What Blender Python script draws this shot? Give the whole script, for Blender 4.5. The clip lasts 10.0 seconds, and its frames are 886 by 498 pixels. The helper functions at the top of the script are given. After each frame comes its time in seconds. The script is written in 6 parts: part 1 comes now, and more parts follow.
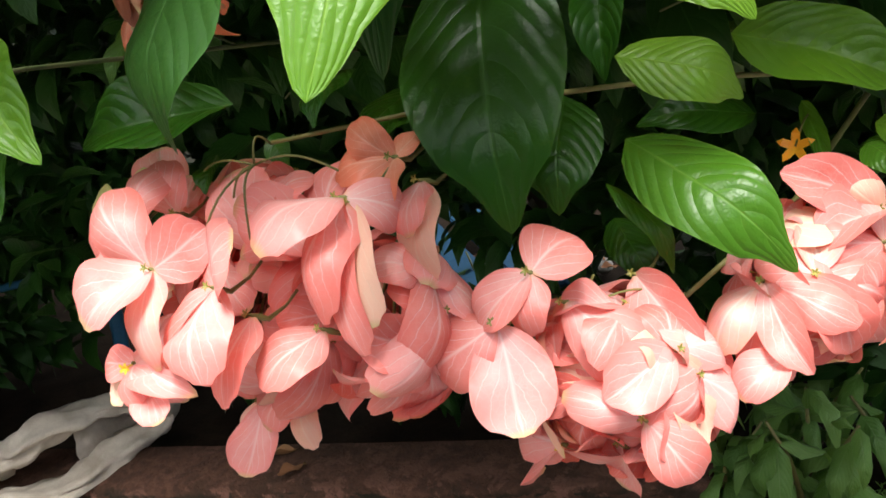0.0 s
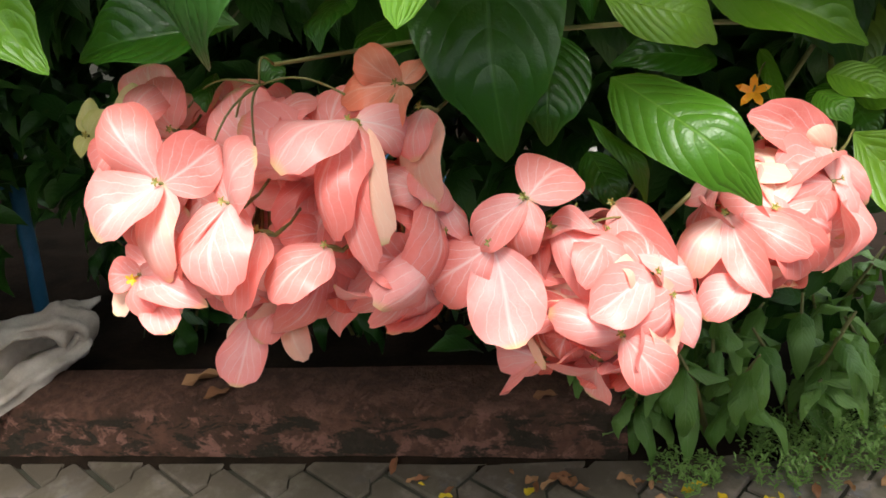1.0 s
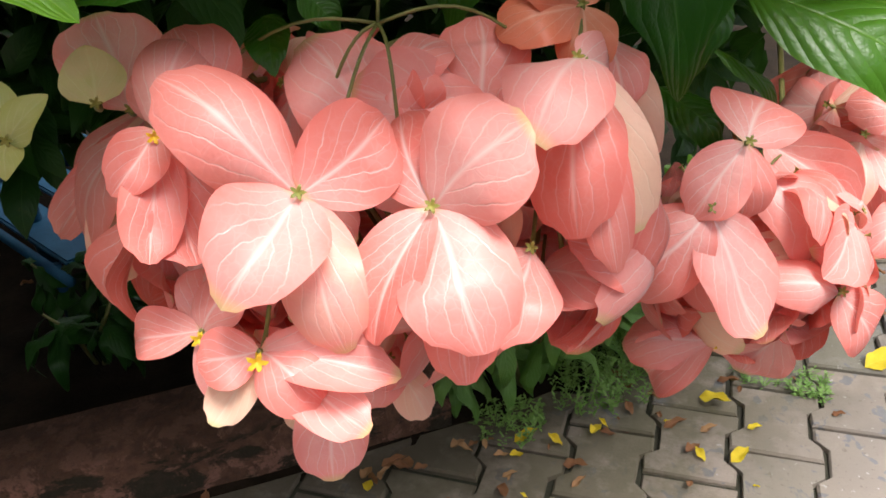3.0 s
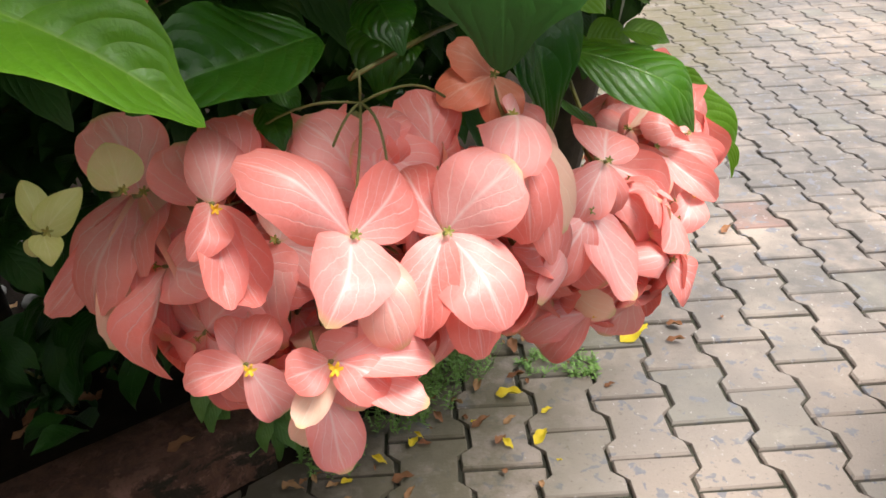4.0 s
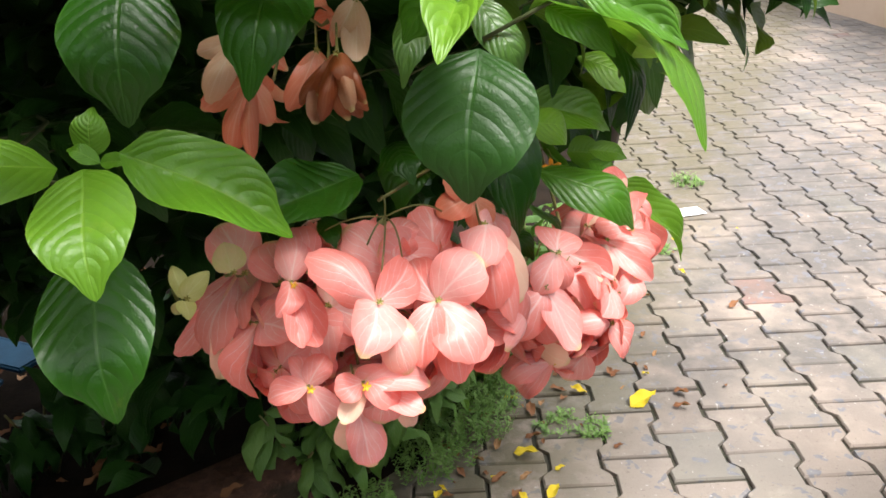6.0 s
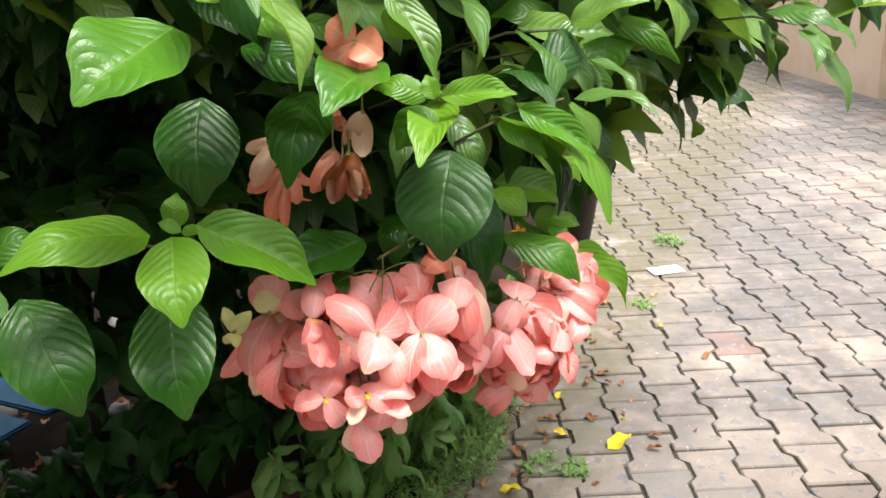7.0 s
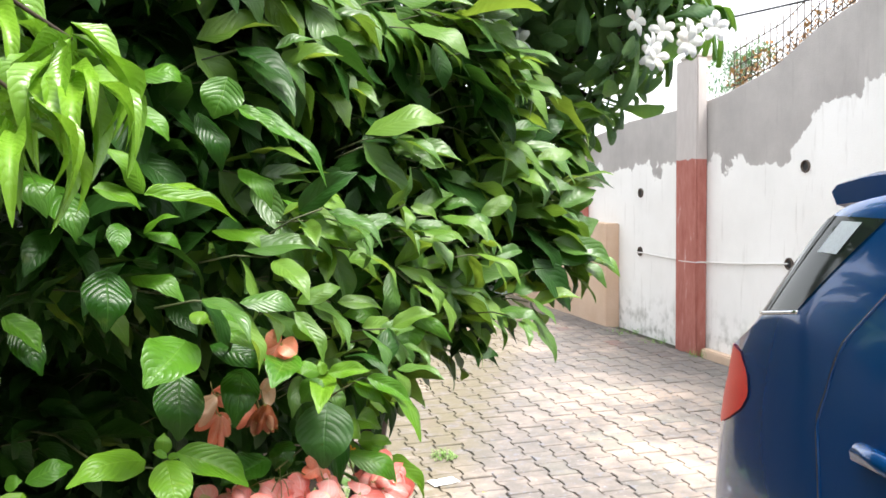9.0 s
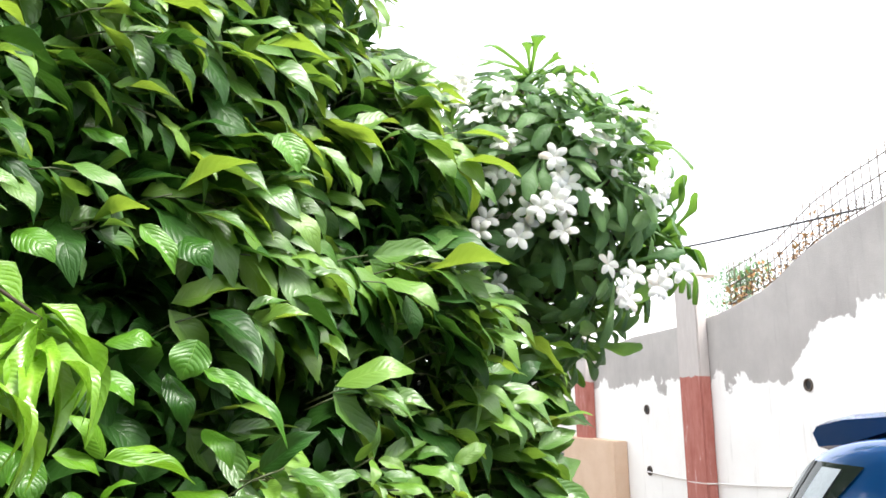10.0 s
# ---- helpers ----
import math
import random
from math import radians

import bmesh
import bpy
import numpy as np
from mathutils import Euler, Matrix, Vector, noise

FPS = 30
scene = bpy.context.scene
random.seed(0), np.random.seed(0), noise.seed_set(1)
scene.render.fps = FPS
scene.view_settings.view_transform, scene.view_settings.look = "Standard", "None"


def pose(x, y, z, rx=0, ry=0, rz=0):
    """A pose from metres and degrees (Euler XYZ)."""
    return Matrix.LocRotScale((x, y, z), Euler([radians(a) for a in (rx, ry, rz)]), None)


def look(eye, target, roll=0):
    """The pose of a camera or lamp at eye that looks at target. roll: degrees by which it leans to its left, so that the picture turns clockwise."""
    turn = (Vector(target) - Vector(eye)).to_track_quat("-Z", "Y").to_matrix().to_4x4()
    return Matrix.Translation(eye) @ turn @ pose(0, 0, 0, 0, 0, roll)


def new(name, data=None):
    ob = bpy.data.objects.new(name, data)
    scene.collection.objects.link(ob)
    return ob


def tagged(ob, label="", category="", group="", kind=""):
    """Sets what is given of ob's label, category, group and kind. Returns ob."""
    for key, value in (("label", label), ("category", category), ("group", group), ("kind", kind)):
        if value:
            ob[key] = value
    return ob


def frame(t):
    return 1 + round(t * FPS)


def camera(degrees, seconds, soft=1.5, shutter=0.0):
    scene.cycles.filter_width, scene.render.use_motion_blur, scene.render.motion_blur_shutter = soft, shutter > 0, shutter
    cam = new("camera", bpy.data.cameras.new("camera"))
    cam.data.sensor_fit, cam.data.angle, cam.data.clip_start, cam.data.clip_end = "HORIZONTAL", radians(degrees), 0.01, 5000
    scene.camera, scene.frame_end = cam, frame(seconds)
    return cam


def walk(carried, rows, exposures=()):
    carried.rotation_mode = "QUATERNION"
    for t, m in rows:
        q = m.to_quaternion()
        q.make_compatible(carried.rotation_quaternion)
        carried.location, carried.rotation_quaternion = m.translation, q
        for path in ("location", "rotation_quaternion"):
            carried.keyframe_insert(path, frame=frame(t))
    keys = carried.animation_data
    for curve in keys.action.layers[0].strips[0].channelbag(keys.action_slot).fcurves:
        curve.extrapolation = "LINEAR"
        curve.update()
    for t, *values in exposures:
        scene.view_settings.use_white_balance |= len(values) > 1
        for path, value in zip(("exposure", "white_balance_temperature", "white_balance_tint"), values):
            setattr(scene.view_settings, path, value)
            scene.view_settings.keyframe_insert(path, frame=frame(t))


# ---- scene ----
cam = camera(55.5, 10.0, 1.65)
PATH = [
    (0, (0.49, -0.162, 1.245), (-0.983, 1.006, 0.564), -9.9),
    (0.5, (0.489, -0.192, 1.246), (-0.879, 1.009, 0.418), -7.5),
    (1, (0.473, -0.227, 1.259), (-0.813, 1.045, 0.405), -5.8),
    (1.5, (0.48, -0.257, 1.289), (-0.758, 1.078, 0.46), -4.1),
    (2, (0.419, -0.297, 1.305), (-0.759, 1.083, 0.464), -5.3),
    (2.5, (0.241, -0.237, 1.231), (-0.849, 1.187, 0.348), -8.9),
    (2.7, (0.202, -0.23, 1.216), (-0.715, 1.283, 0.282), -7.1),
    (3.8, (0.036, -0.359, 1.261), (0.048, 1.398, 0.306), -3.2),
    (4, (0.039, -0.37, 1.273), (0.073, 1.403, 0.347), -2.9),
    (4.5, (0.053, -0.383, 1.309), (0.086, 1.425, 0.455), -3.0),
    (5, (0.059, -0.418, 1.335), (0.025, 1.405, 0.513), -3.4),
    (5.5, (0.06, -0.493, 1.373), (-0.018, 1.355, 0.612), -4.2),
    (5.7, (0.065, -0.534, 1.376), (0.006, 1.311, 0.607), -3.8),
    (6.8, (0.079, -0.773, 1.423), (0.047, 1.111, 0.754), -3.4),
    (7, (0.092, -0.824, 1.457), (0.059, 1.072, 0.823), -3.3),
    (7.5, (0.042, -0.939, 1.489), (0.025, 0.975, 0.91), -3.1),
    (8, (-0.124, -1.152, 1.523), (0.122, 0.773, 1.041), -2.0),
    (8.5, (-0.17, -1.318, 1.586), (0.349, 0.573, 1.193), -1.2),
    (9, (-0.094, -1.44, 1.654), (0.429, 0.485, 1.507), -0.9),
    (9.5, (-0.045, -1.503, 1.711), (0.466, 0.424, 1.865), -1.1),
    (10, (-0.017, -1.507, 1.741), (0.482, 0.399, 2.085), -1.1),
]
walk(cam, [(t, look(eye, target, roll)) for t, eye, target, roll in PATH], [(0, 1.16), (1.0, 1.1), (2.0, 1.06), (2.7, 0.88), (4.5, 0.8), (5.5, 0.92), (7.0, 1.1), (8.5, 1.18), (9.0, 1.28), (9.5, 1.5), (10, 1.55)])

# ---- light ----
world = bpy.data.worlds.new("world")
scene.world = world
world.use_nodes = True
wt = world.node_tree
wt.nodes.clear()
sky = wt.nodes.new("ShaderNodeTexSky")
sky.sky_type = "NISHITA"
sky.sun_disc = False
SUN_ELEV, SUN_AZ = radians(64), radians(128)   # azimuth clockwise from +y
sky.sun_elevation, sky.sun_rotation = SUN_ELEV, SUN_AZ
sky.air_density, sky.dust_density, sky.ozone_density = 1.0, 6.0, 1.0
haze = wt.nodes.new("ShaderNodeMixRGB")
haze.inputs[0].default_value = 0.7
haze.inputs[2].default_value = (11.0, 11.3, 11.6, 1)   # thin bright cloud over the whole sky
bg = wt.nodes.new("ShaderNodeBackground")
bg.inputs["Strength"].default_value = 0.116
wo = wt.nodes.new("ShaderNodeOutputWorld")
wt.links.new(sky.outputs[0], haze.inputs[1])
wt.links.new(haze.outputs[0], bg.inputs["Color"])
wt.links.new(bg.outputs[0], wo.inputs[0])
sun = new("sun", bpy.data.lights.new("sun", "SUN"))
sun.data.energy, sun.data.angle, sun.data.color = 3.6, radians(22.0), (1.0, 0.97, 0.935)
SUN_FROM = Vector((math.sin(SUN_AZ) * math.cos(SUN_ELEV), math.cos(SUN_AZ) * math.cos(SUN_ELEV), math.sin(SUN_ELEV)))
sun.matrix_world = look(SUN_FROM * 30, (0, 0, 0))


# ---- materials ----
class Nodes:
    """Short hand for building a node material."""

    def __init__(self, name):
        self.m = bpy.data.materials.new(name)
        self.m.use_nodes = True
        self.t = self.m.node_tree
        self.t.nodes.clear()
        self.out = self.t.nodes.new("ShaderNodeOutputMaterial")

    def put(self, sock, v):
        if isinstance(v, bpy.types.NodeSocket):
            self.t.links.new(v, sock)
        elif isinstance(v, (tuple, list)) and len(v) == 3 and sock.type == "RGBA":
            sock.default_value = (*v, 1)
        else:
            sock.default_value = v

    def node(self, kind, ins=None, **props):
        n = self.t.nodes.new(kind)
        for k, v in props.items():
            setattr(n, k, v)
        for k, v in (ins or {}).items():
            self.put(n.inputs[k], v)
        return n

    def math(self, op, a, b=0.0, c=0.0, clamp=False):
        return self.node("ShaderNodeMath", {0: a, 1: b, 2: c}, operation=op, use_clamp=clamp).outputs[0]

    def mix(self, f, a, b, kind="MIX"):
        return self.node("ShaderNodeMixRGB", {0: f, 1: a, 2: b}, blend_type=kind).outputs[0]

    def noise(self, scale, detail=4.0, rough=0.55, vec=None, dist=0.0):
        ins = {"Scale": scale, "Detail": detail, "Roughness": rough, "Distortion": dist}
        if vec is not None:
            ins["Vector"] = vec
        return self.node("ShaderNodeTexNoise", ins).outputs["Fac"]

    def ramp(self, f, stops):
        n = self.node("ShaderNodeValToRGB", {0: f})
        e = n.color_ramp.elements
        while len(e) > 1:
            e.remove(e[-1])
        e[0].position, e[0].color = stops[0][0], (*stops[0][1], 1)
        for p, c in stops[1:]:
            k = e.new(p)
            k.color = (*c, 1)
        return n.outputs[0]

    def span(self, f, a, b, c=0.0, d=1.0):
        return self.node("ShaderNodeMapRange", {0: f, 1: a, 2: b, 3: c, 4: d}).outputs[0]

    def bump(self, h, strength=0.3, dist=0.01):
        return self.node("ShaderNodeBump", {"Height": h, "Strength": strength, "Distance": dist}).outputs[0]

    def where(self):
        return self.node("ShaderNodeNewGeometry").outputs["Position"]

    def local(self):
        return self.node("ShaderNodeTexCoord").outputs["Object"]

    def chance(self):
        """One random number a piece, whether it is an object or an island of a joined mesh."""
        a = self.node("ShaderNodeObjectInfo").outputs["Random"]
        b = self.node("ShaderNodeNewGeometry").outputs["Random Per Island"]
        return self.math("FRACT", self.math("ADD", a, b))

    def finish(self, surface):
        self.t.links.new(surface, self.out.inputs[0])
        return self.m

    def paint(self, color, rough=0.6, metal=0.0, normal=None, spec=0.5, coat=0.0):
        ins = {"Base Color": color, "Roughness": rough, "Metallic": metal, "Specular IOR Level": spec, "Coat Weight": coat}
        if normal is not None:
            ins["Normal"] = normal
        return self.node("ShaderNodeBsdfPrincipled", ins).outputs[0]


def blade_coords(n):
    """Along (0..1) and across (-1..1) a leaf or sepal, and how far across in any case."""
    uv = n.node("ShaderNodeUVMap").outputs[0]
    sep = n.node("ShaderNodeSeparateXYZ", {0: uv})
    across = n.math("MULTIPLY_ADD", sep.outputs[0], 2.0, -1.0)
    return sep.outputs[1], across, n.math("ABSOLUTE", across)


def leaf_material(name, dark, light, veins, count=8.0, rough=0.30, thin=0.3, glow=(0.25, 0.5, 0.03), slope=0.34, relief=0.16, gloss=0.2):
    n = Nodes(name)
    along, across, off = blade_coords(n)
    r = n.chance()
    wob = n.math("MULTIPLY", n.noise(25.0, 3.0, 0.5, n.where()), 0.07)
    lat = n.math("FRACT", n.math("MULTIPLY", n.math("ADD", wob, n.math("SUBTRACT", along, n.math("MULTIPLY", n.math("POWER", off, 1.5), slope))), count))
    pillow = n.math("SINE", n.math("MULTIPLY", lat, math.pi))                      # 0 on a side vein, 1 between two
    side = n.math("MULTIPLY", n.span(pillow, 0.0, 0.16, 1.0, 0.0), n.span(off, 0.5, 1.0, 1.0, 0.1))
    mid = n.span(off, 0.0, 0.05, 1.0, 0.0)
    line = n.math("MAXIMUM", n.math("MULTIPLY", side, 0.35), mid)
    spots = n.noise(60.0, 5.0, 0.6, n.where())
    tone = n.math("ADD", n.math("MULTIPLY", r, 0.7), n.math("MULTIPLY", spots, 0.3))
    base = n.mix(tone, dark, light)
    base = n.mix(n.math("MULTIPLY", line, 0.55), base, veins)
    blot = n.span(n.noise(22.0, 6.0, 0.7, n.where()), 0.62, 0.75, 0.0, 0.35)
    base = n.mix(blot, base, n.mix(0.5, light, (0.30, 0.30, 0.05)))
    cells = n.span(n.node("ShaderNodeTexVoronoi", {"Scale": 240.0, "Vector": n.where()}, feature="DISTANCE_TO_EDGE").outputs[0], 0.0, 0.3)
    crease = n.noise(75.0, 4.0, 0.6, n.where(), 0.8)
    h = n.math("ADD", n.math("MULTIPLY", n.math("POWER", pillow, 0.75), 0.8), n.math("ADD", n.math("MULTIPLY", crease, 0.85), n.math("MULTIPLY", cells, 0.10)))
    nor = n.bump(n.math("SUBTRACT", h, n.math("MULTIPLY", mid, 0.8)), relief, 0.004)
    base = n.mix(n.span(off, 0.93, 1.0, 0.0, 0.35), base, veins)
    rr = n.math("ADD", rough, n.math("MULTIPLY", n.noise(35.0, 3.0, 0.5, n.where()), 0.16))
    face = n.paint(base, rr, 0.0, nor, gloss)
    through_light = n.node("ShaderNodeBsdfTranslucent", {"Color": n.mix(0.55, base, glow)}).outputs[0]
    return n.finish(n.node("ShaderNodeMixShader", {0: thin, 1: face, 2: through_light}).outputs[0])


def sepal_material(name, deep, pale, vein, thin=0.32, flush=(0.85, 0.15, 0.07)):
    n = Nodes(name)
    along, across, off = blade_coords(n)
    r = n.chance()
    wob = n.math("MULTIPLY", n.noise(75.0, 4.0, 0.55, n.where()), 0.26)
    lat = n.math("FRACT", n.math("MULTIPLY", n.math("ADD", n.math("SUBTRACT", along, n.math("MULTIPLY", n.math("POWER", off, 0.85), 0.85)), wob), 3.6))
    pillow = n.math("SINE", n.math("MULTIPLY", lat, math.pi))
    side = n.math("MULTIPLY", n.span(pillow, 0.0, 0.22, 1.0, 0.0), n.span(off, 0.6, 1.0, 1.0, 0.1))
    fine = n.math("MULTIPLY", n.span(n.node("ShaderNodeTexVoronoi", {"Scale": 210.0, "Vector": n.where()}, feature="DISTANCE_TO_EDGE").outputs[0], 0.0, 0.08, 0.16, 0.0), n.span(off, 0.4, 0.9, 1.0, 0.2))
    mid = n.span(off, 0.0, 0.08, 1.0, 0.0)
    line = n.math("MAXIMUM", n.math("MAXIMUM", n.math("MULTIPLY", side, 0.85), n.math("MULTIPLY", mid, 0.95)), fine)
    patch = n.noise(38.0, 4.0, 0.6, n.where())
    tone = n.math("ADD", n.math("MULTIPLY_ADD", r, 0.70, 0.16), n.math("MULTIPLY", n.math("SUBTRACT", patch, 0.5), 0.9), clamp=True)
    base = n.mix(tone, deep, pale)
    base = n.mix(n.span(along, 0.0, 0.55, 0.42, 0.0), base, n.mix(0.5, pale, vein))
    base = n.mix(n.math("MULTIPLY", n.math("MAXIMUM", n.span(off, 0.40, 1.0, 0.0, 0.75), n.span(along, 0.6, 1.0, 0.0, 0.55)), n.span(patch, 0.30, 0.55)), base, deep)
    base = n.mix(n.math("MULTIPLY", n.span(r, 0.93, 0.95, 0.0, 0.5), n.span(patch, 0.4, 0.6)), base, (0.80, 0.60, 0.40))
    base = n.mix(n.math("MULTIPLY", line, n.span(along, 0.2, 1.0, 0.75, 0.34)), base, vein)
    base = n.mix(n.span(along, 0.0, 0.08, 0.6, 0.0), base, (0.70, 0.60, 0.25))
    old = n.math("MULTIPLY", n.span(along, 0.93, 1.0, 0.0, 1.0), n.span(r, 0.5, 0.6, 0.0, 0.8))
    base = n.mix(old, base, (0.55, 0.50, 0.20))
    nor = n.bump(n.math("SUBTRACT", n.math("MULTIPLY", patch, 0.9), n.math("MULTIPLY", line, 0.16)), 0.40, 0.004)
    face = n.paint(base, 0.42, 0.0, nor, 0.5)
    glow = n.node("ShaderNodeBsdfTranslucent", {"Color": n.mix(0.5, base, flush)}).outputs[0]
    return n.finish(n.node("ShaderNodeMixShader", {0: thin, 1: face, 2: glow}).outputs[0])


def plain_material(name, a, b, scale=12.0, rough=0.7, bumpy=0.3, metal=0.0, fine=160.0, coat=0.0, spec=0.5):
    """A surface with large stains and a fine grain."""
    n = Nodes(name)
    p = n.where()
    f = n.noise(scale, 6.0, 0.6, p)
    g = n.noise(fine, 3.0, 0.6, p)
    c = n.mix(n.span(f, 0.3, 0.7), a, b)
    c = n.mix(n.span(g, 0.45, 0.75, 0.0, 0.35), c, tuple(0.6 * v for v in a))
    return n.finish(n.paint(c, rough, metal, n.bump(n.math("ADD", f, n.math("MULTIPLY", g, 0.5)), bumpy, 0.004), spec, coat))


M_LEAF = {
    # also used inside the bush, where its colour stands for shade
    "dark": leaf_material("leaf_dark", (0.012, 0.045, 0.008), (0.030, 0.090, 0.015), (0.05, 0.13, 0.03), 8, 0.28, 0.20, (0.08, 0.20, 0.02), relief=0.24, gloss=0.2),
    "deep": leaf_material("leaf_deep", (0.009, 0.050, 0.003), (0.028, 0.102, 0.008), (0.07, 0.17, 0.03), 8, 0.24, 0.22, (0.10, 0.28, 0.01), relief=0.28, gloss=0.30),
    "rich": leaf_material("leaf_rich", (0.034, 0.128, 0.008), (0.082, 0.212, 0.016), (0.15, 0.30, 0.05), 8, 0.26, 0.27, (0.16, 0.38, 0.02), relief=0.28, gloss=0.36),
    "mid": leaf_material("leaf_mid", (0.044, 0.125, 0.020), (0.100, 0.205, 0.040), (0.14, 0.27, 0.06), 8, 0.27, 0.30, (0.24, 0.38, 0.03), relief=0.28, gloss=0.6),
    "fresh": leaf_material("leaf_fresh", (0.078, 0.188, 0.022), (0.160, 0.290, 0.042), (0.24, 0.36, 0.08), 9, 0.31, 0.35, (0.38, 0.50, 0.04), relief=0.25, gloss=0.55),
    "lime": leaf_material("leaf_lime", (0.066, 0.190, 0.010), (0.150, 0.300, 0.022), (0.21, 0.36, 0.045), 9, 0.28, relief=0.28, gloss=0.34),
}
M_SEPAL = {
    "pink": sepal_material("sepal_pink", (0.84, 0.195, 0.160), (0.95, 0.535, 0.505), (0.98, 0.86, 0.82)),
    "blush": sepal_material("sepal_blush", (0.88, 0.47, 0.36), (0.92, 0.68, 0.50), (0.95, 0.82, 0.68), 0.3, (0.85, 0.45, 0.2)),
    # orange tone with the shade on rear and upper flowers put into it
    "shaded_coral": sepal_material("sepal_shaded_coral", (0.74, 0.17, 0.085), (0.86, 0.38, 0.25), (0.90, 0.56, 0.42), 0.32, (0.85, 0.18, 0.04)),
    "cream": sepal_material("sepal_cream", (0.50, 0.50, 0.13), (0.70, 0.68, 0.30), (0.78, 0.76, 0.42), 0.3, (0.6, 0.5, 0.1)),
    "tan": sepal_material("sepal_tan", (0.70, 0.40, 0.25), (0.86, 0.62, 0.45), (0.90, 0.72, 0.56), 0.3, (0.7, 0.3, 0.1)),
    "dry": sepal_material("sepal_dry", (0.17, 0.036, 0.010), (0.32, 0.085, 0.025), (0.34, 0.12, 0.045), 0.15, (0.5, 0.12, 0.02)),
}
M_YELLOW = plain_material("corolla_yellow", (0.85, 0.50, 0.02), (0.9, 0.66, 0.05), 80, 0.5, 0.1)
M_HUB = plain_material("flower_hub", (0.16, 0.17, 0.03), (0.34, 0.27, 0.05), 90, 0.5, 0.1)
M_ORANGE = plain_material("corolla_orange", (0.85, 0.30, 0.01), (0.9, 0.45, 0.02), 80, 0.5, 0.1)
M_STEM = plain_material("green_stem", (0.14, 0.15, 0.04), (0.22, 0.19, 0.06), 40, 0.55, 0.2)
M_TWIG = plain_material("green_twig", (0.035, 0.055, 0.016), (0.075, 0.085, 0.028), 40, 0.6, 0.2)
M_BARK = plain_material("bark", (0.028, 0.02, 0.013), (0.065, 0.046, 0.03), 18, 0.85, 0.7)
M_PLUM = leaf_material("plumeria_leaf", (0.045, 0.11, 0.042), (0.13, 0.23, 0.085), (0.12, 0.25, 0.06), 14, 0.35, 0.3, slope=0.1, relief=0.3)
M_WHITE = sepal_material("white_petal", (0.78, 0.78, 0.74), (0.86, 0.86, 0.83), (0.88, 0.88, 0.85), 0.25, (0.8, 0.8, 0.7))
M_MANGO = leaf_material("mango_leaf", (0.10, 0.24, 0.02), (0.2, 0.38, 0.03), (0.3, 0.45, 0.1), 16, 0.2, 0.3, slope=0.15, relief=0.2, gloss=0.6)
M_UNDER = leaf_material("undergrowth_leaf", (0.08, 0.20, 0.035), (0.20, 0.35, 0.085), (0.24, 0.38, 0.13), 9, 0.36, 0.28, relief=0.35, gloss=0.4)
M_FAR = leaf_material("far_leaf", (0.07, 0.15, 0.10), (0.14, 0.25, 0.17), (0.18, 0.28, 0.2), 9, 0.5, 0.25)
M_WEED = plain_material("weed_green", (0.14, 0.28, 0.05), (0.25, 0.40, 0.10), 30, 0.6, 0.1)
M_FALLEN = {
    "yellow": leaf_material("fallen_yellow", (0.62, 0.42, 0.02), (0.78, 0.6, 0.04), (0.8, 0.66, 0.1), 8, 0.5, 0.1),
    "tan": leaf_material("fallen_tan", (0.30, 0.15, 0.07), (0.42, 0.24, 0.12), (0.40, 0.26, 0.14), 8, 0.7, 0.05),
    "brown": leaf_material("fallen_brown", (0.17, 0.065, 0.03), (0.3, 0.14, 0.07), (0.3, 0.17, 0.09), 8, 0.7, 0.05),
}


